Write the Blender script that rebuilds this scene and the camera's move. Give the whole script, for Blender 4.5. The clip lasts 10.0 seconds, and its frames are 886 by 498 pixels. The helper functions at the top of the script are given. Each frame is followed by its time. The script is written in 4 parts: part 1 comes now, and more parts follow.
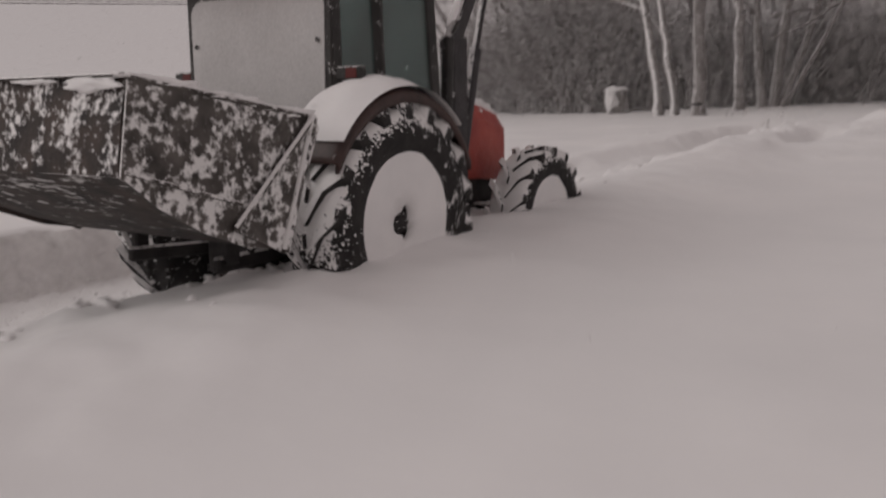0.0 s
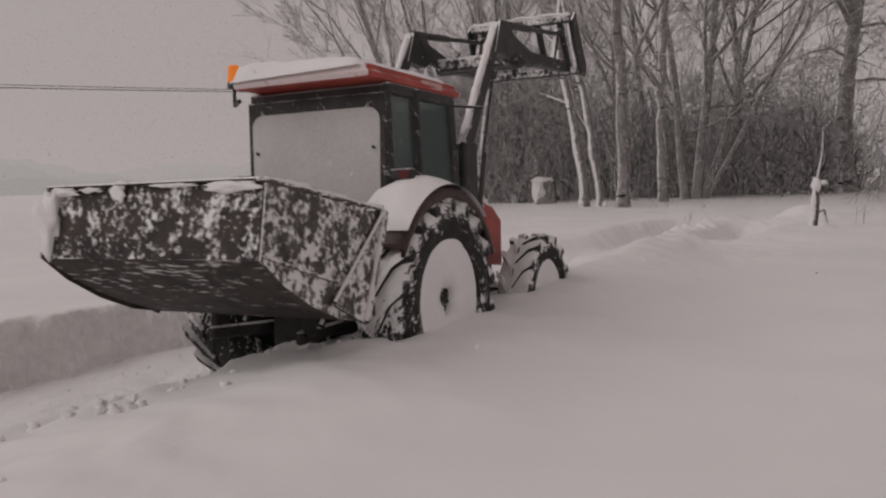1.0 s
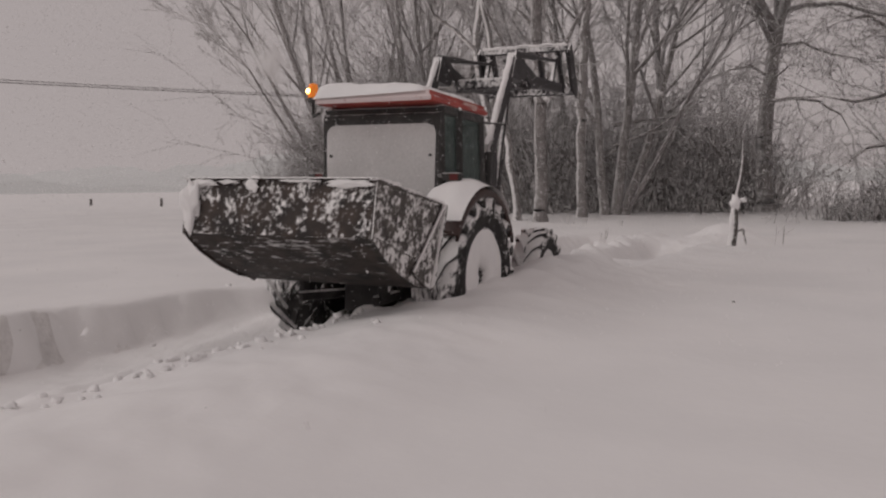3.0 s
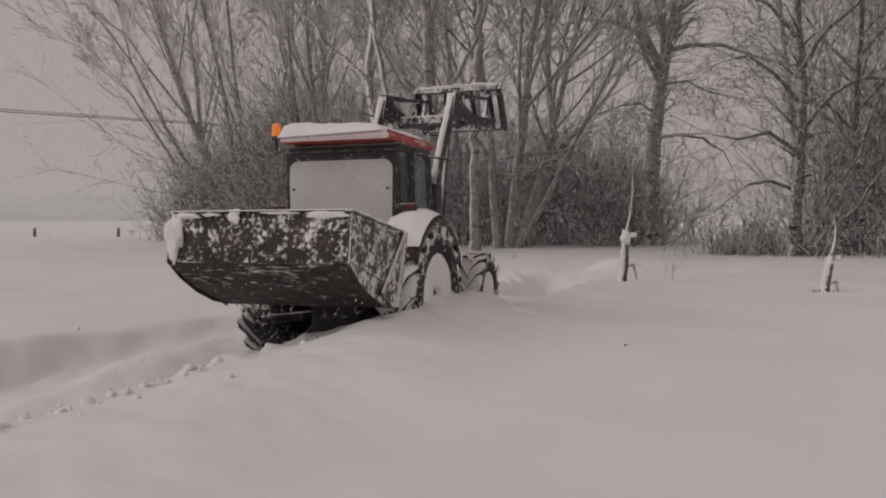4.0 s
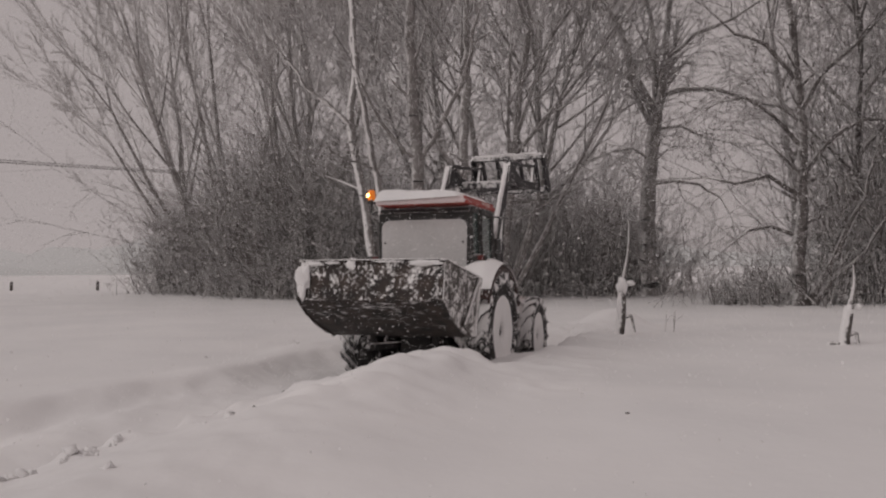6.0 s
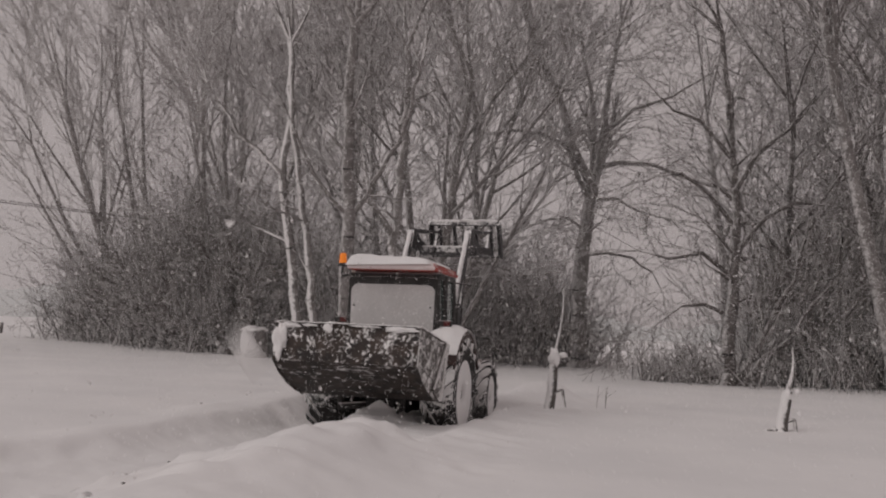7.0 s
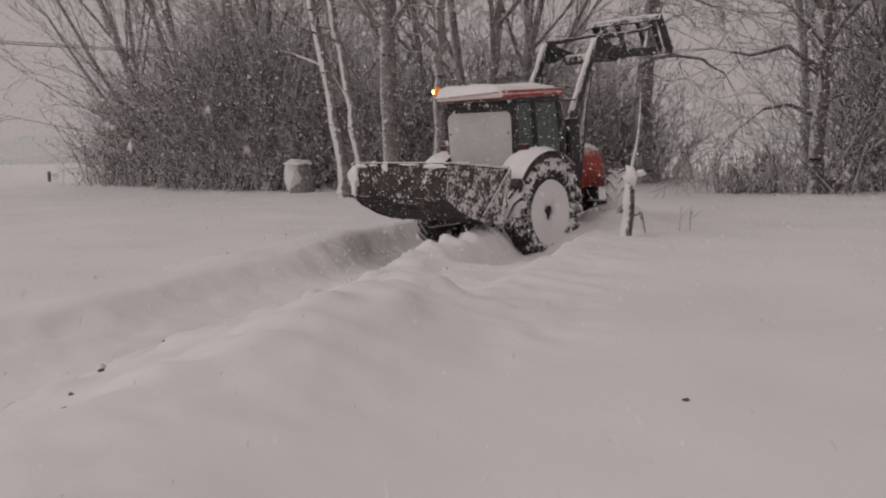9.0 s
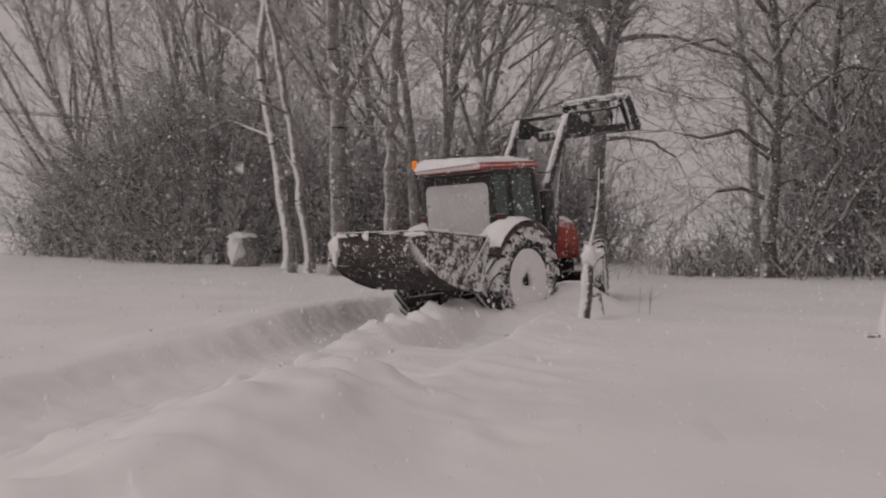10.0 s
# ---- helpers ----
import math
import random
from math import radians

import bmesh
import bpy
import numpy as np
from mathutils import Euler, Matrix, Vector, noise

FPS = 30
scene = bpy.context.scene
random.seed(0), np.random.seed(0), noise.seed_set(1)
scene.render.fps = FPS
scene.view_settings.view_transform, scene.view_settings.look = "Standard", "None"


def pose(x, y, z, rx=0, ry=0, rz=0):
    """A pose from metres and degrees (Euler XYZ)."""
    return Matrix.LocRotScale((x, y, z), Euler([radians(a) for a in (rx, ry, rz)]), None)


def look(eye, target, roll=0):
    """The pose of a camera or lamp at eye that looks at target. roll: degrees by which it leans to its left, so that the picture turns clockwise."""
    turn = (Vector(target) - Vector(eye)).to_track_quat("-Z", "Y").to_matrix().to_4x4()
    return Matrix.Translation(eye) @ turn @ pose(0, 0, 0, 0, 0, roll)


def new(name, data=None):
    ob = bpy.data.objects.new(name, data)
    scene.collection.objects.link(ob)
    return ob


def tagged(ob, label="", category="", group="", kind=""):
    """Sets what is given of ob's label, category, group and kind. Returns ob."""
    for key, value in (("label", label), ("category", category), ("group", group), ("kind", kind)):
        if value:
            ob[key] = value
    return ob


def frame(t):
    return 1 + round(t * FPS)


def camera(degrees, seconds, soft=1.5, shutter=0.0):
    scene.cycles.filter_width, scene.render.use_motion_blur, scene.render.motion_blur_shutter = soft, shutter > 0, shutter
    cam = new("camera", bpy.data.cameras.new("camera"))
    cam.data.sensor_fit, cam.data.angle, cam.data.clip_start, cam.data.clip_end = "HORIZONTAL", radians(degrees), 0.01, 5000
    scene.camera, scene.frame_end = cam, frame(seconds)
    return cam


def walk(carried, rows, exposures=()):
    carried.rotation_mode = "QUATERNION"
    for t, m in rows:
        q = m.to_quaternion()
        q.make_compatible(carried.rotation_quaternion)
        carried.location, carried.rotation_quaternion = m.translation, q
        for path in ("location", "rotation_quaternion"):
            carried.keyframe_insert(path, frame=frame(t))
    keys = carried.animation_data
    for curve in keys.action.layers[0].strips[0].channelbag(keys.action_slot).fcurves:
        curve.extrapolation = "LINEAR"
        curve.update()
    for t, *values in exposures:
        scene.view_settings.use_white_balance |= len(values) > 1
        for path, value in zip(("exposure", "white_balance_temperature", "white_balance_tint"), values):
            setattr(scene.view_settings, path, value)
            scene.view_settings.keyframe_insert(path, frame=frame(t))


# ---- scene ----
cam = camera(54.87, 10.0, soft=2.1, shutter=0.4)
CAMERA_ROWS = [
    (0, 0.000, -0.000, 1.594, 17.704, -10.560, 2.602),
    (0.5, 0.036, 0.382, 1.676, 13.643, -6.149, 0.645),
    (1, 0.089, 0.752, 1.734, 13.372, -5.127, 2.041),
    (1.5, 0.182, 1.118, 1.722, 14.434, -1.274, -3.029),
    (2, 0.227, 1.523, 1.681, 12.931, -4.760, -2.002),
    (2.2, 0.244, 1.681, 1.670, 10.613, -0.698, -1.549),
    (3.3, 0.419, 2.511, 1.654, 8.635, -5.335, 0.714),
    (3.5, 0.435, 2.653, 1.650, 6.849, -2.819, -0.667),
    (4, 0.483, 2.996, 1.683, 1.895, -2.409, 0.061),
    (4.5, 0.570, 3.282, 1.645, 2.716, 2.582, -1.700),
    (5, 0.618, 3.598, 1.636, 3.221, -0.931, -1.292),
    (5.2, 0.629, 3.736, 1.645, 2.641, 2.335, -0.569),
    (6.3, 0.701, 4.493, 1.593, 1.467, -0.898, 0.428),
    (6.5, 0.716, 4.653, 1.617, 1.950, -2.693, -0.476),
    (7, 0.740, 5.061, 1.616, -3.213, 5.331, -2.612),
    (7.5, 0.765, 5.480, 1.622, -1.521, 1.130, -0.649),
    (8, 0.803, 5.896, 1.589, 1.769, -4.858, 1.569),
    (8.5, 0.786, 6.381, 1.607, 0.056, -2.487, 0.997),
    (9, 0.813, 6.867, 1.629, 0.345, -6.590, 0.884),
    (9.5, 0.887, 7.258, 1.606, -0.003, -2.355, -0.353),
    (10, 0.845, 7.592, 1.576, -2.910, -1.375, -0.352),
]
walk(cam, [(t, pose(x, y, z, 90 + p, r, a)) for t, x, y, z, a, p, r in CAMERA_ROWS])

# ---- overcast winter light ----
world = bpy.data.worlds.new("overcast")
scene.world = world
world.use_nodes = True
wn, wl = world.node_tree.nodes, world.node_tree.links
wn.clear()
sky = wn.new("ShaderNodeTexSky")
sky.sky_type, sky.sun_disc = "NISHITA", False
sky.sun_elevation, sky.sun_rotation = radians(38), radians(-60)
grey = wn.new("ShaderNodeHueSaturation")
grey.inputs["Saturation"].default_value = 0.05
cloud = wn.new("ShaderNodeMix")
cloud.data_type = "RGBA"
cloud.inputs[0].default_value = 0.95
cloud.inputs[7].default_value = (3.72, 3.23, 3.20, 1)
back = wn.new("ShaderNodeBackground")
back.inputs["Strength"].default_value = 0.0965
wout = wn.new("ShaderNodeOutputWorld")
wl.new(sky.outputs[0], grey.inputs["Color"])
wl.new(grey.outputs[0], cloud.inputs[6])
wl.new(cloud.outputs[2], back.inputs["Color"])
wl.new(back.outputs[0], wout.inputs[0])
sun = new("sun", bpy.data.lights.new("sun", "SUN"))
sun.data.energy, sun.data.angle, sun.data.color = 0.74, radians(42), (1.0, 0.955, 0.93)
sun.matrix_world = look((-30, -17, 27), (0, 0, 0))


# ---- materials ----
def material(name, rough=0.7, metal=0.0):
    m = bpy.data.materials.new(name)
    m.use_nodes = True
    b = m.node_tree.nodes["Principled BSDF"]
    b.inputs["Roughness"].default_value, b.inputs["Metallic"].default_value = rough, metal
    return m, m.node_tree.nodes, m.node_tree.links, b


def noise_node(n, scale, detail=4.0, coords=None, links=None):
    t = n.new("ShaderNodeTexNoise")
    t.inputs["Scale"].default_value, t.inputs["Detail"].default_value = scale, detail
    if coords:
        links.new(coords, t.inputs["Vector"])
    return t


def ramp_node(n, links, fac, stops):
    r = n.new("ShaderNodeValToRGB")
    while len(r.color_ramp.elements) < len(stops):
        r.color_ramp.elements.new(0.5)
    for e, (p, c) in zip(r.color_ramp.elements, stops):
        e.position, e.color = p, (*c, 1)
    links.new(fac, r.inputs[0])
    return r


def bump_node(n, links, height, strength, distance, b):
    u = n.new("ShaderNodeBump")
    u.inputs["Strength"].default_value, u.inputs["Distance"].default_value = strength, distance
    links.new(height, u.inputs["Height"])
    links.new(u.outputs[0], b.inputs["Normal"])
    return u


def mottled(name, dark, light, scale, rough=0.7, metal=0.0, fine=8.0, bump=0.2, depth=0.01):
    """Two scales of tone and a fine relief, in the object's own space."""
    m, n, l, b = material(name, rough, metal)
    tc = n.new("ShaderNodeTexCoord")
    big, small = noise_node(n, scale, 5, tc.outputs["Object"], l), noise_node(n, scale * fine, 4, tc.outputs["Object"], l)
    mix = n.new("ShaderNodeMath")
    mix.operation, mix.inputs[1].default_value = "MULTIPLY_ADD", 0.5
    l.new(small.outputs[0], mix.inputs[0])
    half = n.new("ShaderNodeMath")
    half.operation, half.inputs[1].default_value = "MULTIPLY", 0.5
    l.new(big.outputs[0], half.inputs[0])
    l.new(half.outputs[0], mix.inputs[2])
    r = ramp_node(n, l, mix.outputs[0], [(0.35, dark), (0.65, light)])
    l.new(r.outputs[0], b.inputs["Base Color"])
    if bump:
        bump_node(n, l, small.outputs[0], bump, depth, b)
    return m


SNOW = (0.86, 0.845, 0.84)


def plastered(name, dark, light, scale, lean=(-0.45, -0.55, 0.7), edge=0.62, soft=0.12, rough=0.75, metal=0.0, patch=6.0, amount=0.55, stretch=1.0):
    """A surface with driven snow stuck to what faces the wind and the sky, broken up in patches."""
    m, n, l, b = material(name, rough, metal)
    tc, geo = n.new("ShaderNodeTexCoord"), n.new("ShaderNodeNewGeometry")
    space = n.new("ShaderNodeMapping")
    space.inputs["Scale"].default_value = (1, stretch, 1)
    l.new(tc.outputs["Object"], space.inputs["Vector"])
    tone, stick = noise_node(n, scale, 5, tc.outputs["Object"], l), noise_node(n, patch, 6, space.outputs[0], l)
    stick.inputs["Roughness"].default_value = 0.68
    r = ramp_node(n, l, tone.outputs[0], [(0.35, dark), (0.68, light)])
    dot = n.new("ShaderNodeVectorMath")
    dot.operation = "DOT_PRODUCT"
    dot.inputs[1].default_value = Vector(lean).normalized()
    l.new(geo.outputs["Normal"], dot.inputs[0])
    add = n.new("ShaderNodeMath")
    add.operation, add.inputs[1].default_value = "MULTIPLY_ADD", 0.42
    l.new(dot.outputs["Value"], add.inputs[0])
    grit = noise_node(n, patch * 3.7, 4, space.outputs[0], l)
    both = n.new("ShaderNodeMath")
    both.operation, both.inputs[1].default_value = "MULTIPLY_ADD", 0.45
    part_of = n.new("ShaderNodeMath")
    part_of.operation, part_of.inputs[1].default_value = "MULTIPLY", 0.62
    l.new(grit.outputs[0], both.inputs[0])
    l.new(stick.outputs[0], part_of.inputs[0])
    l.new(part_of.outputs[0], both.inputs[2])
    l.new(both.outputs[0], add.inputs[2])
    ms = n.new("ShaderNodeMapRange")
    ms.inputs[1].default_value, ms.inputs[2].default_value = edge, edge + soft
    l.new(add.outputs[0], ms.inputs[0])
    cut = n.new("ShaderNodeMath")
    cut.operation, cut.inputs[1].default_value = "MULTIPLY", amount
    l.new(ms.outputs[0], cut.inputs[0])
    mix = n.new("ShaderNodeMix")
    mix.data_type = "RGBA"
    mix.inputs[7].default_value = (*SNOW, 1)
    l.new(cut.outputs[0], mix.inputs[0])
    l.new(r.outputs[0], mix.inputs[6])
    l.new(mix.outputs[2], b.inputs["Base Color"])
    bump_node(n, l, add.outputs[0], 0.5, 0.03, b)
    return m


def snow_material(name, scale, bump, depth):
    m, n, l, b = material(name, 0.75)
    tc = n.new("ShaderNodeTexCoord")
    big, small = noise_node(n, scale, 5, tc.outputs["Object"], l), noise_node(n, scale * 14, 5, tc.outputs["Object"], l)
    r = ramp_node(n, l, big.outputs[0], [(0.3, (0.80, 0.79, 0.79)), (0.7, (0.88, 0.865, 0.86))])
    l.new(r.outputs[0], b.inputs["Base Color"])
    b.inputs["Specular IOR Level"].default_value = 0.2
    bump_node(n, l, small.outputs[0], bump, depth, b)
    return m


def glass_material(name, tint, rough):
    m, n, l, b = material(name, rough)
    b.inputs["Base Color"].default_value = (*tint, 1)
    b.inputs["Transmission Weight"].default_value = 0.8
    b.inputs["IOR"].default_value = 1.45
    return m


snow_ground = snow_material("drifted_snow", 0.6, 0.25, 0.02)
# Shade of the cut wall, put into a darker mottled snow colour.
snow_wall_shade = mottled("shade_toned_snow", (0.66, 0.64, 0.63), (0.84, 0.82, 0.81), 2.6, 0.85, bump=0.6, depth=0.05, fine=5)
snow_lump = snow_material("settled_snow", 3.0, 0.3, 0.015)
flake_mat, _, _, fb = material("snowflakes", 0.8)
fb.inputs["Base Color"].default_value = (0.80, 0.785, 0.78, 1)
bark_birch = plastered("birch_bark", (0.14, 0.128, 0.124), (0.30, 0.282, 0.275), 7, lean=(-0.97, -0.2, 0.15), edge=0.60, patch=3, amount=0.85)
bark_grey = plastered("grey_bark", (0.14, 0.128, 0.124), (0.25, 0.232, 0.226), 5, lean=(-0.9, -0.1, 0.45), edge=0.80, patch=4, amount=0.55)
bark_dark = plastered("dark_bark", (0.075, 0.066, 0.063), (0.15, 0.135, 0.13), 5, lean=(-0.9, -0.1, 0.45), edge=0.82, patch=4, amount=0.6)
twig_dark = plastered("dark_twigs", (0.11, 0.096, 0.092), (0.185, 0.166, 0.16), 3, edge=0.74, patch=2.0, amount=0.6)
# Distance haze is put into the base colours of these bark and twigs.
bark_far = plastered("hazed_bark", (0.19, 0.175, 0.17), (0.29, 0.272, 0.265), 5, lean=(-0.9, -0.1, 0.45), edge=0.76, patch=2.5, amount=0.8)
twig_mat = plastered("hazed_twigs", (0.15, 0.134, 0.129), (0.24, 0.219, 0.213), 3, edge=0.68, patch=2.0, amount=0.75)
twig_far = plastered("far_hazed_twigs", (0.265, 0.241, 0.234), (0.38, 0.352, 0.344), 3, edge=0.68, patch=2.0, amount=0.75)
brush_mat = plastered("undergrowth", (0.125, 0.110, 0.105), (0.20, 0.18, 0.173), 3, edge=0.70, patch=1.6, amount=0.75)
post_wood = plastered("weathered_post", (0.05, 0.043, 0.04), (0.13, 0.115, 0.105), 9, lean=(-0.9, -0.4, 0.4), edge=0.66, patch=5, amount=0.95)
red_paint = plastered("red_paint", (0.31, 0.036, 0.028), (0.44, 0.068, 0.047), 4, lean=(-0.7, -0.5, 0.5), edge=0.56, soft=0.12, patch=9, rough=0.5, amount=0.7)
cab_black = plastered("cab_black", (0.012, 0.011, 0.010), (0.034, 0.031, 0.029), 6, lean=(0, 0, 1), edge=0.635, soft=0.06, patch=16, rough=0.5, amount=0.6)
chassis = plastered("chassis_grime", (0.012, 0.010, 0.010), (0.035, 0.031, 0.030), 8, lean=(0, 0, 1), edge=0.70, patch=8, rough=0.7, amount=0.9)
loader_steel = plastered("loader_steel", (0.016, 0.014, 0.016), (0.045, 0.040, 0.042), 6, edge=0.76, patch=7, rough=0.55, amount=0.9)
rubber = plastered("tyre_rubber", (0.010, 0.009, 0.009), (0.026, 0.023, 0.022), 9, lean=(-0.15, -0.25, 1), edge=0.572, soft=0.03, patch=13, rough=0.85, amount=0.92)
bucket_steel = plastered("rusty_steel", (0.015, 0.011, 0.010), (0.06, 0.042, 0.034), 6, lean=(-0.15, -0.25, 0.9), edge=0.742, soft=0.09, patch=7, rough=0.7, amount=0.92)
under_steel = plastered("worn_underside", (0.012, 0.010, 0.009), (0.05, 0.036, 0.030), 6, lean=(0, 0, 1), edge=0.235, soft=0.06, patch=10, rough=0.75, amount=0.6, stretch=0.25)
cheek_steel = plastered("scoured_steel", (0.028, 0.023, 0.02), (0.11, 0.097, 0.088), 8, lean=(0, 0, 1), edge=0.515, soft=0.08, patch=7, rough=0.6, amount=0.85)
fender_mat = mottled("dark_fender", (0.025, 0.012, 0.010), (0.055, 0.026, 0.022), 5, 0.5, bump=0.05)
rear_glass = mottled("snow_blinded_glass", (0.47, 0.46, 0.455), (0.62, 0.605, 0.60), 2.6, 0.6, bump=0.12, fine=26)
side_glass = glass_material("tinted_glass", (0.26, 0.34, 0.325), 0.08)
cab_inside = mottled("cab_trim", (0.02, 0.022, 0.021), (0.045, 0.05, 0.047), 4, 0.8)
cable_mat = mottled("frosted_cable", (0.10, 0.092, 0.09), (0.16, 0.148, 0.145), 2, 0.6, bump=0)
hose_mat = mottled("hose_rubber", (0.012, 0.011, 0.011), (0.028, 0.026, 0.026), 8, 0.5, bump=0)
clod_mat = mottled("frozen_soil", (0.04, 0.032, 0.028), (0.11, 0.095, 0.085), 12, 0.9)
amber, an, al, ab = material("amber_lens", 0.25)
ab.inputs["Base Color"].default_value = (0.8, 0.22, 0.02, 1)
ab.inputs["Emission Color"].default_value = (1.0, 0.27, 0.03, 1)
ab.inputs["Emission Strength"].default_value = 0.22
glow, gn, gl, gb = material("beacon_bulb", 0.3)
gb.inputs["Emission Color"].default_value = (1.0, 0.55, 0.13, 1)
gb.inputs["Emission Strength"].default_value = 9.0
red_lens, _, _, rb = material("red_lens", 0.3)
rb.inputs["Base Color"].default_value = (0.10, 0.012, 0.010, 1)


# ---- mesh helpers ----
def link_mesh(name, bm, mat, parent=None, label="", smooth=False):
    me = bpy.data.meshes.new(name)
    bmesh.ops.recalc_face_normals(bm, faces=bm.faces)
    bm.to_mesh(me)
    bm.free()
    me.materials.append(mat)
    if smooth:
        me.polygons.foreach_set("use_smooth", [True] * len(me.polygons))
    ob = new(name, me)
    if parent:
        ob.parent = parent
    if label:
        ob["label"] = label
    return ob


def part(name, bm, mat, parent, label="", smooth=False):
    return link_mesh(name, bm, mat, parent, label, smooth)


def box(bm, x0, x1, y0, y1, z0, z1, bevel=0.0):
    r = bmesh.ops.create_cube(bm, size=1.0, matrix=Matrix.LocRotScale(((x0 + x1) / 2, (y0 + y1) / 2, (z0 + z1) / 2), None, (x1 - x0, y1 - y0, z1 - z0)))
    if bevel:
        es = list({e for v in r["verts"] for e in v.link_edges})
        bmesh.ops.bevel(bm, geom=es, offset=bevel, segments=2, affect="EDGES", profile=0.6)
    return bm


def beam(bm, p, q, w, h, bevel=0.012):
    """A bar of section w (sideways) by h from p to q."""
    p, q = Vector(p), Vector(q)
    d = q - p
    zq = d.to_track_quat("X", "Z")
    r = bmesh.ops.create_cube(bm, size=1.0, matrix=Matrix.Translation((p + q) / 2) @ zq.to_matrix().to_4x4() @ Matrix.Diagonal((d.length, w, h, 1)))
    if bevel:
        es = list({e for v in r["verts"] for e in v.link_edges})
        bmesh.ops.bevel(bm, geom=es, offset=bevel, segments=1, affect="EDGES")
    return bm


def tube(bm, p, q, r0, r1=None, n=12):
    p, q = Vector(p), Vector(q)
    d = q - p
    bmesh.ops.create_cone(bm, cap_ends=True, segments=n, radius1=r0, radius2=r0 if r1 is None else r1, depth=d.length,
                          matrix=Matrix.Translation((p + q) / 2) @ d.to_track_quat("Z", "Y").to_matrix().to_4x4())
    return bm


def prism(bm, pts, off):
    """A plate: the outline pts, thickened by the vector off."""
    a = [bm.verts.new(p) for p in pts]
    b = [bm.verts.new(Vector(p) + Vector(off)) for p in pts]
    bm.faces.new(a)
    bm.faces.new(list(reversed(b)))
    k = len(pts)
    for i in range(k):
        bm.faces.new((a[i], b[i], b[(i + 1) % k], a[(i + 1) % k]))
    return bm


def sweep(bm, pts, radii, n=9):
    """A bent round bar through pts."""
    rings = []
    for i, p in enumerate(pts):
        d = (pts[min(i + 1, len(pts) - 1)] - pts[max(i - 1, 0)]).normalized()
        u = d.orthogonal().normalized() if not rings else (u - d * u.dot(d)).normalized()
        w = d.cross(u)
        rings.append([bm.verts.new(p + (u * math.cos(a) + w * math.sin(a)) * radii[i]) for a in [2 * math.pi * k / n for k in range(n)]])
    for a, b in zip(rings, rings[1:]):
        for k in range(n):
            bm.faces.new((a[k], a[(k + 1) % n], b[(k + 1) % n], b[k]))
    bm.faces.new(rings[0])
    bm.faces.new(rings[-1])
    return bm


def lathe(bm, profile, n, axis_y=True):
    """Turn (radius, y) pairs round the y axis."""
    rings = []
    for i in range(n):
        a = 2 * math.pi * i / n
        rings.append([bm.verts.new((r * math.cos(a), y, r * math.sin(a))) for r, y in profile])
    for i in range(n):
        a, b = rings[i], rings[(i + 1) % n]
        for j in range(len(profile) - 1):
            bm.faces.new((a[j], b[j], b[j + 1], a[j + 1]))
    return bm


def lump(bm, centre, size, seed, rough=0.18, detail=3, flat=True):
    """A rounded heap of snow."""
    r = bmesh.ops.create_icosphere(bm, subdivisions=detail, radius=1.0)
    c, s = Vector(centre), Vector(size)
    for v in r["verts"]:
        k = 1 + rough * noise.noise(v.co * 1.7 + Vector((seed, seed * 2.3, 0))) * 2
        z = v.co.z * k
        if flat and z < -0.25:
            z = -0.25
        v.co = c + Vector((v.co.x * k * s.x, v.co.y * k * s.y, z * s.z))
    return bm


def mesh_from(name, verts, faces_tri, mat, parent=None, label="", quads=False):
    me = bpy.data.meshes.new(name)
    k = 4 if quads else 3
    me.vertices.add(len(verts))
    me.vertices.foreach_set("co", np.asarray(verts, np.float32).ravel())
    me.loops.add(len(faces_tri) * k)
    me.loops.foreach_set("vertex_index", np.asarray(faces_tri, np.int32).ravel())
    me.polygons.add(len(faces_tri))
    me.polygons.foreach_set("loop_start", np.arange(0, len(faces_tri) * k, k, dtype=np.int32))
    me.update(calc_edges=True)
    me.materials.append(mat)
    ob = new(name, me)
    if parent:
        ob.parent = parent
    if label:
        ob["label"] = label
    return ob


# ---- the lane that the tractor clears ----
PATH = [(-9.5, -20), (-4.2, 0.0), (-2.79, 5.15), (-2.25, 6.97), (-1.81, 8.70), (-1.03, 11.30), (-0.27, 13.56), (0.51, 16.12), (0.95, 17.40), (1.33, 18.60), (2.03, 20.12)]
TRACK = np.array(PATH)


def lane(x, y):
    """Distance to the right of the lane's middle, and how far along it, for arrays of places."""
    best, side, along, run = np.full(x.shape, 1e9), np.zeros(x.shape), np.zeros(x.shape), 0.0
    for i in range(len(TRACK) - 1):
        (ax, ay), (bx, by) = TRACK[i], TRACK[i + 1]
        dx, dy = bx - ax, by - ay
        ln = math.hypot(dx, dy)
        s = ((x - ax) * dx + (y - ay) * dy) / ln
        sc = np.clip(s, 0, ln)
        px, py = ax + dx * sc / ln, ay + dy * sc / ln
        dist = np.hypot(x - px, y - py)
        cross = ((x - ax) * dy - (y - ay) * dx) / ln
        near = dist < best
        best = np.where(near, dist, best)
        side = np.where(near, np.sign(cross) * dist, side)
        along = np.where(near, run + s, along)
        run += ln
    return side, along, run


def waves(x, y, seed, scale):
    r = np.random.RandomState(seed)
    h = np.zeros(x.shape)
    for i in range(7):
        a, k, ph = r.uniform(0, math.pi), scale * r.uniform(0.6, 1.9), r.uniform(0, 6.3)
        h += np.sin((x * math.cos(a) + y * math.sin(a)) * k + ph + 1.3 * np.sin(k * 0.43 * (x * math.sin(a) - y * math.cos(a)) + ph * 2)) / 7
    return h


def smooth(a, b, v):
    t = np.clip((v - a) / (b - a), 0, 1)
    return t * t * (3 - 2 * t)


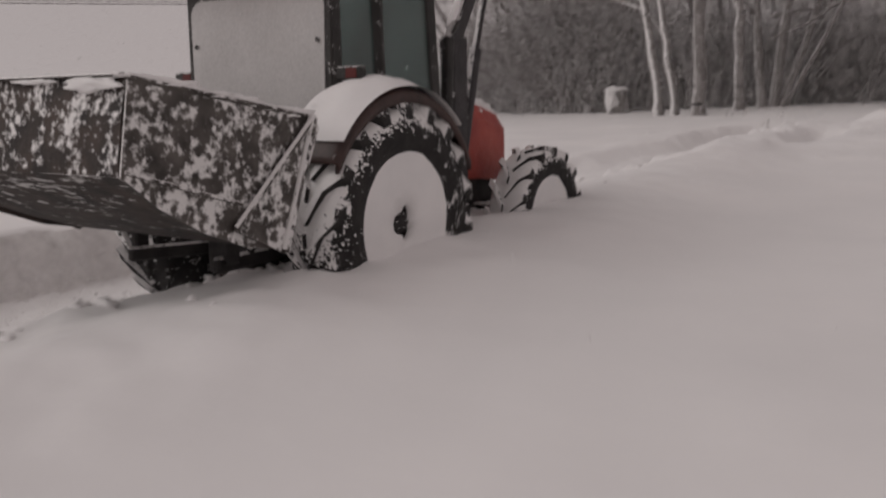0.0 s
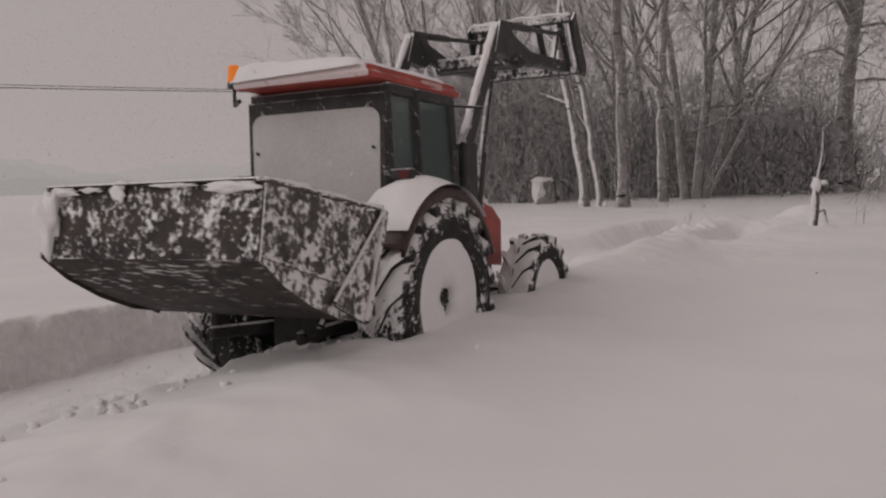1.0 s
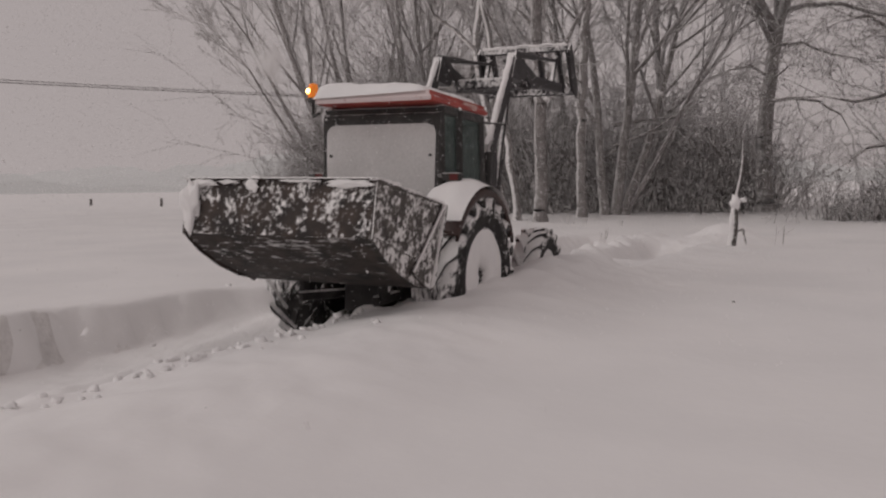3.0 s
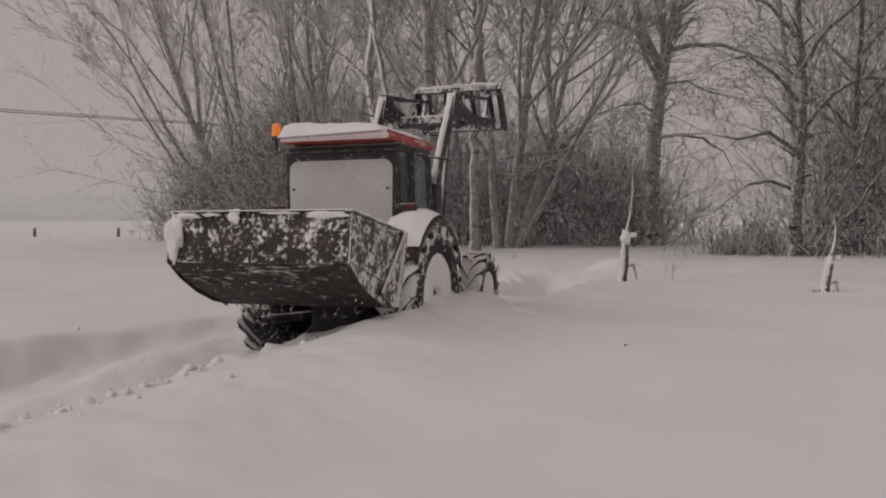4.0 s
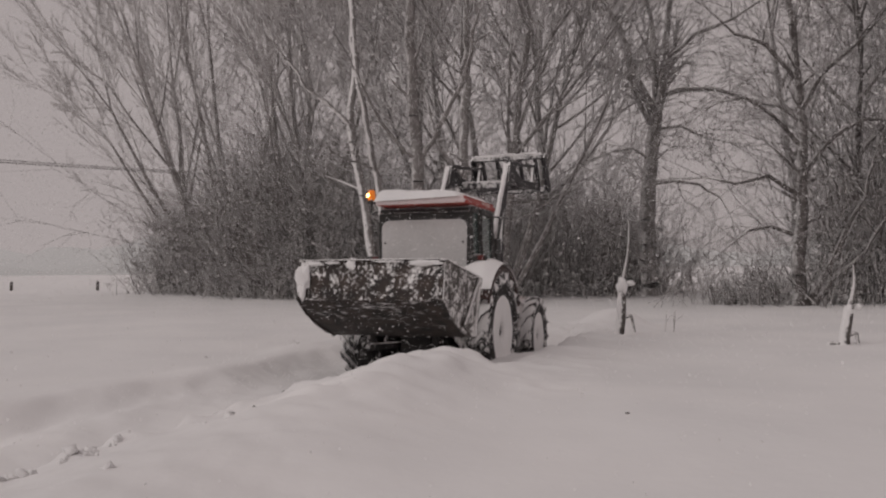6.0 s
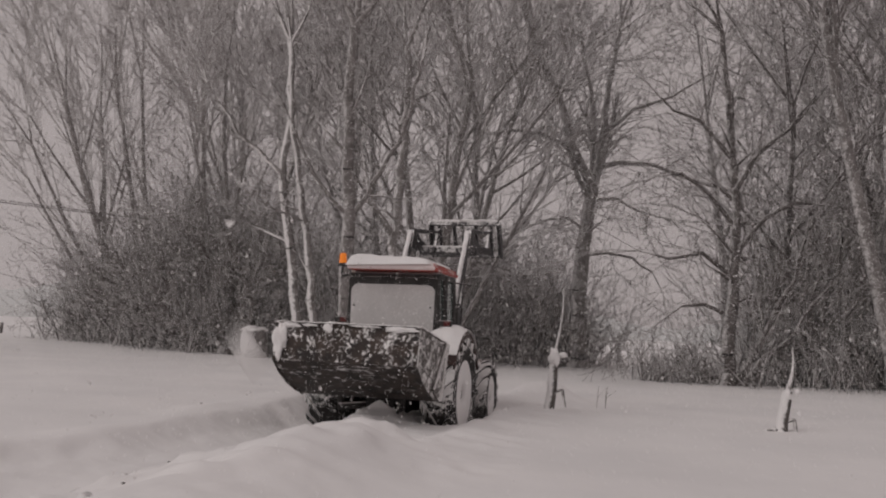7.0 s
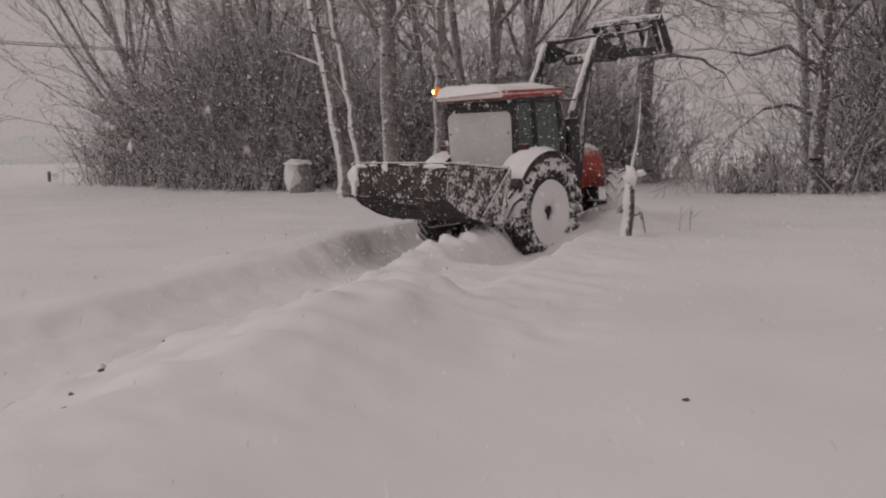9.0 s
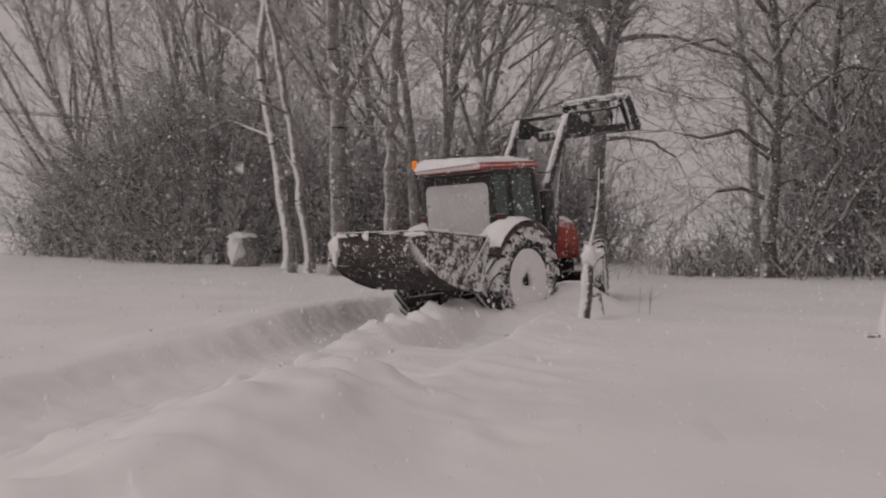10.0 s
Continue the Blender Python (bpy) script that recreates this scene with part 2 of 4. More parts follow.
def ridged(x, y, seed, scale):
    """Clods: rounded lumps with creases between them."""
    return 1 - 2 * np.abs(waves(x, y, seed, scale)) - 0.55


def band(d, a, b, soft):
    return smooth(a - soft, a + soft, d) * (1 - smooth(b - soft, b + soft, d))


def lane_left(y):
    """The cleared lane narrows along its left edge to fit the camera's view."""
    return np.interp(y, (0, 8, 10.5, 12, 13.4, 16, 20), (-3.0, -2.85, -2.45, -2.0, -1.6, -1.6, -1.9))


def snow_height(x, y):
    d, s, total = lane(x, y)
    h = 0.46 + 0.06 * waves(x, y, 3, 0.5) + 0.03 * waves(x, y, 5, 1.7) + 0.012 * waves(x, y, 6, 5)
    calm = 1 - 0.6 * smooth(9, 12, y)
    edge_l = lane_left(y) + 0.16 * waves(x, y, 11, 2.0) + calm * (0.10 * waves(x, y, 12, 6) + 0.10 * waves(x, y, 13, 12) + 0.05 * waves(x, y, 14, 30))
    edge_r = -0.06 + 0.08 * waves(x, y, 21, 1.6) + 0.12 * waves(x, y, 22, 7) + 0.10 * waves(x, y, 23, 15) + 0.06 * waves(x, y, 24, 35)
    passed = 1 - smooth(total - 0.5, total + 1.5, s)
    churned = np.exp(-((d - 0.95) / 0.85) ** 2) * passed
    h += churned * (0.10 + 0.08 * (1 - smooth(8.5, 10.5, y)) + 0.05 * waves(x, y, 34, 3) + 0.03 * waves(x, y, 35, 9) + 0.012 * waves(x, y, 36, 22))
    # clods along the cut edge
    h += 0.09 * np.exp(-((d - edge_r - 0.12) / 0.16) ** 2) * np.maximum(0, ridged(x, y, 51, 6) + 0.25) * passed
    # the pile heaped up beside the lane, and the broken ground past it
    pile = np.exp(-((d - 1.0) / 0.5) ** 2) * smooth(8.5, 11.0, y) * (1 - smooth(12.7, 13.5, y))
    h += pile * (0.18 + 0.06 * waves(x, y, 31, 1.6) + 0.06 * ridged(x, y, 38, 4.5) + 0.03 * waves(x, y, 39, 12))
    h += 0.05 * np.exp(-((d - 0.85) / 0.45) ** 2 - ((y - 11.9) / 0.75) ** 2)
    rough = band(d, -1.0, 2.2, 0.5) * smooth(10.5, 12.5, y) * passed
    h += rough * (0.045 * ridged(x, y, 52, 2.6) + 0.03 * ridged(x, y, 53, 6.5) + 0.012 * waves(x, y, 54, 17))
    # ruts of the wheels on that side, cut to fit the camera's view
    rut = band(d, 0.42, 1.28, 0.16) * smooth(13.0, 13.8, y) * (1 - smooth(18.3, 19.2, y))
    low = np.interp(y, (13.5, 15.6, 16.8), (0.47, 0.45, 0.21)) + 0.03 * waves(x, y, 55, 5) + 0.03 * ridged(x, y, 56, 8)
    h = h * (1 - rut) + low * rut
    h += 0.12 * np.exp(-((d + 0.05) / 0.30) ** 2) * smooth(14.0, 15.5, y) * passed * (0.8 + 0.8 * waves(x, y, 37, 3.5) + 0.6 * ridged(x, y, 57, 5))
    # snow pushed up beside the front axle at the end
    h += 0.30 * np.exp(-((x - 3.45) / 0.55) ** 2 - ((y - 20.2) / 0.5) ** 2) * (1 + 0.4 * ridged(x, y, 58, 4))
    # bank along the far side of the lane
    h += (0.13 + 0.10 * waves(x, y, 33, 2.5)) * (1 - 0.6 * smooth(9, 12, y)) * np.exp(-((d - edge_l + 0.22) / 0.34) ** 2) * (1 - smooth(total, total + 1.5, s))
    slope = np.interp(y, (9, 12), (0.16, 0.42))
    inside = smooth(0, 1, (d - edge_l + 0.03) / slope) * (1 - smooth(-0.10, 0.10, d - edge_r)) * (1 - smooth(total + 0.6, total + 2.0, s))
    floor = 0.03 + 0.03 * waves(x, y, 41, 1.8) + 0.03 * waves(d * 3, s * 0.5, 42, 2.5) + 0.022 * waves(x, y, 43, 9) + 0.012 * waves(x, y, 48, 24)
    floor += 0.07 * np.exp(-((d + 1.45) / 0.26) ** 2) + 0.16 * smooth(-0.7, -0.2, d) + np.interp(y, (9.0, 12.0, 16.0, 18.0), (0.0, 0.26, 0.22, 0.04))
    return h * (1 - inside) + floor * inside


def spaced(lo, hi, step, far, grow=1.13):
    mid = list(np.arange(lo, hi + step, step))
    a, b, k = [], [], step
    p = lo
    while p > -far:
        k *= grow
        p -= k
        a.append(p)
    k, p = step, mid[-1]
    while p < far:
        k *= grow
        p += k
        b.append(p)
    return np.array(a[::-1] + mid + b)


def make_ground():
    xs, ys = spaced(-6.5, 4.2, 0.05, 1500), spaced(1.0, 22.0, 0.06, 1500)
    gx, gy = np.meshgrid(xs, ys)
    gz = snow_height(gx, gy)
    far = np.hypot(gx, gy - 10)
    gz = gz + smooth(45, 400, far) * 0.3
    v = np.stack([gx, gy, gz], -1).reshape(-1, 3)
    nx, ny = len(xs), len(ys)
    i = np.arange(nx * ny).reshape(ny, nx)
    q = np.stack([i[:-1, :-1], i[:-1, 1:], i[1:, 1:], i[1:, :-1]], -1).reshape(-1, 4)
    ob = mesh_from("ground", v, q, snow_ground, quads=True)
    ob.data.materials.append(snow_wall_shade)
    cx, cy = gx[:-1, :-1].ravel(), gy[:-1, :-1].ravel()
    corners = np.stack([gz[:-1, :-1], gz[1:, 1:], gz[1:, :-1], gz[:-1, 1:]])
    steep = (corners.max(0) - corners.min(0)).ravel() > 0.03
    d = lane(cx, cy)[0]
    # Steep faces of the left wall take the colour with painted-in shade.
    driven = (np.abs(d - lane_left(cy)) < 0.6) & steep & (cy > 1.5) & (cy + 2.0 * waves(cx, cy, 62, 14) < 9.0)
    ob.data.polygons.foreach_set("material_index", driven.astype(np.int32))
    ob.data.polygons.foreach_set("use_smooth", [True] * len(q))
    return tagged(ob, "deep drifted snow with a ploughed lane cut into it", "snow", kind="structure")


make_ground()


def z_at(x, y):
    return float(snow_height(np.array([float(x)]), np.array([float(y)]))[0])


# ---- trees ----
class Twigs:
    """Collects tapered sticks and turns them into one mesh."""

    def __init__(self):
        self.p, self.q, self.r, self.s = [], [], [], []

    def stick(self, p, q, r, s):
        self.p.append(tuple(p)), self.q.append(tuple(q)), self.r.append(r), self.s.append(s)

    def build(self, name, mat, n, parent=None, label=""):
        p, q, r, s = (np.array(a, float) for a in (self.p, self.q, self.r, self.s))
        d = q - p
        ln = np.linalg.norm(d, axis=1, keepdims=True) + 1e-9
        d = d / ln
        ref = np.where(np.abs(d[:, 2:3]) < 0.9, np.array([[0, 0, 1.0]]), np.array([[1.0, 0, 0]]))
        u = np.cross(d, ref)
        u /= np.linalg.norm(u, axis=1, keepdims=True)
        w = np.cross(d, u)
        k = len(p)
        verts = np.zeros((k, 2 * n, 3))
        for i in range(n):
            a = 2 * math.pi * i / n
            o = u * math.cos(a) + w * math.sin(a)
            verts[:, i], verts[:, n + i] = p + o * r[:, None], q + o * s[:, None]
        face = np.array([(i, (i + 1) % n, n + (i + 1) % n, n + i) for i in range(n)])
        f = (np.arange(k)[:, None, None] * 2 * n + face[None]).reshape(-1, 4)
        ob = mesh_from(name, verts.reshape(-1, 3), f, mat, parent, label, quads=True)
        if n > 4:
            ob.data.polygons.foreach_set("use_smooth", [True] * len(f))
        return ob


def turn(d, angle, rnd):
    ax = d.cross(Vector((rnd.uniform(-1, 1), rnd.uniform(-1, 1), rnd.uniform(-1, 1))))
    if ax.length < 1e-4:
        ax = Vector((1, 0, 0))
    return (Matrix.Rotation(angle, 3, ax.normalized()) @ d).normalized()


def grow(thick, thin, p, d, r, length, level, rnd, up=0.08, kids=3, spread=0.6, wobble=0.12, min_r=0.007):
    """One limb with its side limbs; what is slender goes into thin."""
    steps = max(3, int(length / (0.55 if level < 2 else 0.35)))
    step, q = length / steps, Vector(p)
    r_end = max(min_r * 0.8, r * (0.45 if level < 2 else 0.3))
    for i in range(steps):
        a, b = r + (r_end - r) * i / steps, r + (r_end - r) * (i + 1) / steps
        d = (turn(d, rnd.gauss(0, wobble), rnd) + Vector((0, 0, up))).normalized()
        e = q + d * step
        (thick if a > 0.035 else thin).stick(q, e, a, b)
        q = e
        if level < 4 and i >= (1 if level else int(steps * 0.35)) and rnd.random() < kids / steps * 1.5:
            grow(thick, thin, q, turn(d, rnd.gauss(spread, 0.18), rnd), max(min_r, b * rnd.uniform(0.4, 0.65)), length * rnd.uniform(0.38, 0.6), level + 1, rnd, up, kids, spread, wobble * 1.25, min_r)
    if level < 4:
        for _ in range(2):
            grow(thick, thin, q, turn(d, rnd.gauss(spread * 0.65, 0.12), rnd), max(min_r, r_end * rnd.uniform(0.6, 0.85)), length * rnd.uniform(0.4, 0.62), level + 1, rnd, up, kids, spread, wobble * 1.25, min_r)


def tree(x, y, stems, seed, bark, twigs, label, up=0.08, kids=4, spread=0.6, min_r=0.008, group="bare trees of the copse", limbs=()):
    """stems: (lean x, lean y, radius, length of trunk, offset) of each trunk from one root."""
    rnd = random.Random(seed)
    base = new("bare_tree")
    base.location = (x, y, z_at(x, y) - 0.15)
    thick, thin = Twigs(), Twigs()
    for lx, ly, r, ln, ox in stems:
        d = Vector((lx, ly, 1)).normalized()
        thick.stick((ox, 0, -0.1), (ox + d.x * 0.4, d.y * 0.4, d.z * 0.4), r * 1.5, r * 1.08)
        grow(thick, thin, (ox + d.x * 0.4, d.y * 0.4, d.z * 0.4), d, r, ln, 0, rnd, up, kids, spread, 0.04, min_r)
    for z, dx, dy, dz, r, ln, rise in limbs:
        grow(thick, thin, (0, 0, z), Vector((dx, dy, dz)).normalized(), r, ln, 1, rnd, rise, kids * 0.5, spread * 0.8, 0.30, min_r)
    thick.build("trunk", bark, 8, base)
    thin.build("crown", twigs, 3, base)
    return tagged(base, label, "tree", group)


def limbed_tree(x, y, limbs, seed, bark, twigs, label, shoots=1.0, up=0.02, spread=0.7, min_r=0.009, group="bare trees of the copse"):
    """limbs: (radius at the foot, at the tip, shoots a metre, their length, [(x, z), ...] bends from the root, depth of the tip)."""
    rnd = random.Random(seed)
    base = new("bare_tree")
    base.location = (x, y, z_at(x, y) - 0.15)
    thick, thin = Twigs(), Twigs()
    for r0, r1, many, reach, bends, deep in limbs:
        n = len(bends) - 1
        pts = []
        for i, ((ax, az), (bx, bz)) in enumerate(zip(bends, bends[1:])):
            cuts = max(2, int(math.hypot(bx - ax, bz - az) / 0.45))
            for k in range(cuts):
                f = (i + k / cuts) / n
                w = 0.0 if i + k == 0 else 1.0
                pts.append((Vector((ax + (bx - ax) * k / cuts + w * rnd.gauss(0, 0.035), deep * f * f + w * rnd.gauss(0, 0.05), az + (bz - az) * k / cuts)), f))
        pts.append((Vector((bends[-1][0], deep, bends[-1][1])), 1.0))
        for (p, f), (q, g) in zip(pts, pts[1:]):
            a, b = r0 + (r1 - r0) * f, r0 + (r1 - r0) * g
            if p.z < 0.3 and bends[0][1] < 0.5:
                a *= 1.35
            (thick if a > 0.035 else thin).stick(p, q, a, b)
            d = (q - p).normalized()
            if p.z < 1.6 and bends[0][1] < 0.5:
                continue
            chance = many * shoots * (q - p).length
            while rnd.random() < chance:
                chance -= 1
                grow(thick, thin, p.lerp(q, rnd.random()), turn(d, rnd.gauss(spread + 0.2, 0.2), rnd), max(min_r, min(0.05, b * 0.45)), reach * rnd.uniform(0.5, 1.1), 2, rnd, up, 3.2, spread, 0.16, min_r)
        for _ in range(3):
            grow(thick, thin, pts[-1][0], turn(d, rnd.gauss(0.35, 0.15), rnd), max(min_r, r1 * 0.8), reach * rnd.uniform(0.9, 1.5), 2, rnd, up, 3.2, spread * 0.8, 0.12, min_r)
    thick.build("trunk", bark, 8, base)
    thin.build("crown", twigs, 3, base)
    return tagged(base, label, "tree", group)


def stand_of_trees():
    birch = "slender pale birch plastered with driven snow"
    limbed_tree(-1.88, 29.3, [(0.165, 0.09, 0.35, 1.6, [(0, 0), (-0.09, 0.5), (-0.17, 1.6), (-0.47, 3.4), (-0.83, 5.5), (-0.68, 7.0), (-0.85, 9.5)], 0.3),
                             (0.07, 0.03, 0.9, 1.5, [(-0.83, 5.5), (-1.5, 6.15), (-2.1, 6.6), (-3.0, 7.9)], -0.4)], 4, bark_birch, twig_mat, birch)
    limbed_tree(-1.42, 29.15, [(0.135, 0.06, 0.4, 1.6, [(0, 0), (-0.08, 1.0), (-0.32, 2.9), (-0.62, 4.9), (-0.9, 6.1), (-1.1, 7.2), (-1.25, 9.4)], 0.3)], 9, bark_birch, twig_mat, birch)
    limbed_tree(-0.63, 28.05, [(0.20, 0.13, 0.5, 1.6, [(0, 0), (0.02, 2.0), (-0.04, 4.2), (-0.14, 5.5), (-0.2, 6.8), (-0.15, 9.5)], 0.2),
                               (0.085, 0.05, 0.8, 1.5, [(0.0, 4.2), (0.3, 4.6), (0.6, 5.1), (1.25, 6.3), (1.7, 8.2)], -0.3),
                               (0.06, 0.03, 0.8, 1.5, [(-0.1, 4.3), (-0.55, 4.7), (-1.05, 5.3), (-1.8, 6.9)], -0.2)], 13, bark_grey, twig_mat, "straight bare tree with a forked grey trunk")
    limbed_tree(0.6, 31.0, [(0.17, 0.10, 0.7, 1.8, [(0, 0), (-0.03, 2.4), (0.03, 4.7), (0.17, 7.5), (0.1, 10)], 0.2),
                            (0.06, 0.03, 0.9, 1.5, [(0.0, 4.0), (-0.7, 5.0), (-1.2, 6.8)], 0.3)], 17, bark_far, twig_far, "slim bare tree with a grey trunk toned for haze")
    tree(1.66, 32.3, [(-0.16, 0.1, 0.17, 8.0, -0.2), (0.12, 0, 0.19, 9, 0.1), (0.36, 0.1, 0.15, 8, 0.3), (0.6, 0.1, 0.10, 7, 0.35)], 21, bark_grey, twig_mat, "bare tree of several spreading grey stems", 0.035, 7, 0.6, 0.010,
         limbs=[(2.5, 0.9, -0.2, 0.35, 0.05, 3.5, 0.01), (3.2, 1, 0.1, 0.2, 0.06, 4.0, 0.0)])
    limbed_tree(7.35, 35.4, [(0.36, 0.22, 0.35, 2.2, [(0, 0), (-0.06, 1.5), (-0.08, 2.9), (0.05, 4.9), (0.35, 6.8)], 0.1),
                             (0.19, 0.07, 0.9, 2.2, [(0.3, 6.5), (-0.15, 7.5), (-0.7, 8.7), (-1.25, 10.2), (-1.95, 11.4), (-2.6, 13)], -0.8),
                             (0.18, 0.08, 0.8, 2.2, [(0.35, 6.8), (0.5, 7.9), (0.72, 9.9), (1.1, 12.5)], -0.2),
                             (0.15, 0.06, 0.8, 2.2, [(0.35, 6.8), (0.3, 8.3), (0.3, 9.9), (-0.1, 12.5)], 0.9),
                             (0.10, 0.03, 1.1, 1.9, [(0.1, 6.3), (-0.7, 8.1), (-1.7, 8.45), (-2.7, 8.5), (-3.6, 8.2)], -1.0),
                             (0.11, 0.03, 1.1, 2.0, [(0.45, 7.4), (1.2, 7.6), (2.3, 7.55), (4.0, 6.9), (5.6, 6.4)], -1.5),
                             (0.07, 0.02, 0.9, 1.4, [(0.05, 4.2), (0.9, 4.3), (1.7, 4.15), (2.4, 3.65), (2.75, 2.8)], -0.8),
                             (0.06, 0.02, 1.0, 1.6, [(0.05, 5.1), (-0.6, 5.5), (-1.3, 5.35), (-2.5, 4.9)], -0.6),
                             (0.07, 0.02, 1.2, 1.8, [(0.3, 6.2), (1.2, 6.3), (2.2, 5.9), (3.2, 5.8)], 0.8),
                             (0.09, 0.03, 1.0, 2.0, [(0.6, 8.6), (1.7, 9.6), (3.0, 10.1), (4.4, 11.0)], -0.6)],
                35, bark_far, twig_mat, "large bare oak with wide crooked limbs", up=-0.01, min_r=0.010)
    limbed_tree(9.75, 27.7, [(0.20, 0.07, 2.2, 1.6, [(0, 0), (0.0, 2.0), (0.05, 2.6), (0.14, 4.2), (0.05, 5.9), (-0.1, 7.8), (-0.3, 9.9)], 0.1),
                             (0.12, 0.04, 1.2, 1.3, [(0.1, 0), (0.6, 0.8), (1.2, 2.0), (1.9, 3.1), (2.4, 4.6)], 0.4),
                             (0.09, 0.03, 1.2, 1.3, [(0.2, 0), (0.9, 0.9), (1.7, 1.6), (2.5, 2.8)], -0.3),
                             (0.06, 0.02, 1.6, 1.3, [(0.0, 2.0), (-0.7, 2.3), (-1.4, 2.2), (-2.1, 1.7)], -0.3),
                             (0.07, 0.02, 1.6, 1.5, [(0.08, 3.1), (-0.8, 3.7), (-1.6, 3.5), (-2.4, 3.7)], 0.4),
                             (0.07, 0.02, 1.6, 1.5, [(0.12, 4.4), (-0.6, 5.3), (-1.5, 5.8), (-2.3, 5.6)], -0.6),
                             (0.08, 0.02, 1.6, 1.5, [(0.1, 3.6), (0.9, 4.7), (1.8, 5.2), (2.9, 5.1)], -0.3),
                             (0.08, 0.03, 1.6, 1.6, [(0.05, 5.4), (0.8, 6.6), (1.7, 7.3), (2.6, 8.4)], 0.5),
                             (0.07, 0.02, 1.6, 1.6, [(0.0, 6.3), (-0.8, 7.3), (-1.6, 7.6), (-2.4, 8.4)], 0.2)],
                41, bark_dark, twig_dark, "bare tree with dense crooked branches", up=-0.015, spread=0.8)
    tree(13.6, 26.2, [(-0.22, 0.0, 0.22, 10, 0), (0.1, 0.05, 0.16, 9, 0.2)], 47, bark_grey, twig_dark, "leaning bare tree with a pale trunk", 0.03, 6, 0.55)
    tree(12.4, 29.2, [(-0.1, 0.0, 0.15, 8, 0), (0.3, 0.05, 0.12, 8, 0.2)], 49, bark_dark, twig_dark, "dark bare tree choked with fine twigs", 0.02, 8, 0.75)
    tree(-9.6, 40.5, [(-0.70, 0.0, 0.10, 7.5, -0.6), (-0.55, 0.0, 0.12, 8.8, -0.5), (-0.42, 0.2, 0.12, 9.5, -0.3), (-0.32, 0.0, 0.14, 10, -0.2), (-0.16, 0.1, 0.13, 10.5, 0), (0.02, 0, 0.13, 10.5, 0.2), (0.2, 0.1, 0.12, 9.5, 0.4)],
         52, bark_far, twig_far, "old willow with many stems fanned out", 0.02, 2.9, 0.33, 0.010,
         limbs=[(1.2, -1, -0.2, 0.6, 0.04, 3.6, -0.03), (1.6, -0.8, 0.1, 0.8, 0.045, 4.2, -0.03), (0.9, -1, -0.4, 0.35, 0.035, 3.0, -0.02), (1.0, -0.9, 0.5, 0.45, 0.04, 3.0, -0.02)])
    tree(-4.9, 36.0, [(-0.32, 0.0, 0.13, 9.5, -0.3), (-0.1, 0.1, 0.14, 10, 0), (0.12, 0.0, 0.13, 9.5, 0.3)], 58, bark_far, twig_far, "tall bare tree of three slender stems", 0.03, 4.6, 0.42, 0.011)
    # The paler bark and twig colours give these trees their haze.
    far = "tall bare tree toned pale for snowfall haze"
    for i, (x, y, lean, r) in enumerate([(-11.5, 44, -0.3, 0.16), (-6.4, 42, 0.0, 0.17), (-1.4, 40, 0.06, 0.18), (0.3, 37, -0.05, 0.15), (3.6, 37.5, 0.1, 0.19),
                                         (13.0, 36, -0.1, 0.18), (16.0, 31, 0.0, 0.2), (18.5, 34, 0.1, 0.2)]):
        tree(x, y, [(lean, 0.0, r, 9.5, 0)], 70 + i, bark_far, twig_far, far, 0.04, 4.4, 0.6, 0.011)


stand_of_trees()


def brush(x0, y0, x1, y1, wide, count, low, high, seed, label, mat=None, name="undergrowth", lean=0.35):
    """A thicket of thin stems along a line."""
    rnd = random.Random(seed)
    twigs = Twigs()
    for _ in range(count):
        t = rnd.random()
        x, y = x0 + (x1 - x0) * t + rnd.gauss(0, wide * 0.5), y0 + (y1 - y0) * t + rnd.gauss(0, wide * 0.5)
        h = rnd.uniform(low, high) * (0.72 + 0.3 * math.sin(t * 17 + seed) * math.sin(t * 7.1) + 0.22 * math.sin(t * 43 + seed * 3)) * (1.35 if rnd.random() < 0.12 else 1)
        d = Vector((rnd.gauss(0, lean), rnd.gauss(0, lean), 1)).normalized()
        p, n = Vector((x, y, 0.3)), 5
        r = rnd.uniform(0.012, 0.027)
        for i in range(n):
            d = (turn(d, rnd.gauss(0, 0.2), rnd)).normalized()
            if d.z < 0.15:
                d.z = 0.2
            q = p + d * h / n
            twigs.stick(p, q, r * (1 - i / n * 0.75), r * (1 - (i + 1) / n * 0.75))
            for _ in range(2 if i else 1):
                e = turn(d, rnd.gauss(0.8, 0.3), rnd)
                m = p.lerp(q, rnd.random())
                ln = h * rnd.uniform(0.08, 0.22)
                f = m + e * ln
                twigs.stick(m, f, r * 0.45, r * 0.25)
                twigs.stick(m.lerp(f, 0.6), f + turn(e, 0.6, rnd) * ln * 0.8, r * 0.34, r * 0.16)
            p = q
    return tagged(twigs.build(name, mat or brush_mat, 3), label, "bushes", kind="stuff")


brush(-4.6, 34.2, -12.6, 43.0, 1.9, 1800, 2.0, 5.4, 1, "dense leafless hedge dusted with snow")
brush(-3.2, 35.5, -8.5, 39.5, 2.0, 1050, 5.0, 9.5, 2, "tall leafless thicket dusted with snow")
brush(-2.5, 35.5, 6.8, 37.0, 2.2, 1700, 1.8, 6.6, 3, "leafless undergrowth beneath the trees")
brush(10.6, 28.5, 20.0, 30.0, 2.2, 700, 1.4, 4.6, 4, "dark leafless thicket at the wood's edge")
brush(11.8, 29.5, 18.0, 31.0, 1.8, 850, 4.5, 9.5, 5, "tall dark thicket at the wood's edge")
brush(7.6, 28.6, 9.4, 28.2, 0.5, 130, 0.8, 1.9, 6, "low leafless bush in the snow", name="bush")
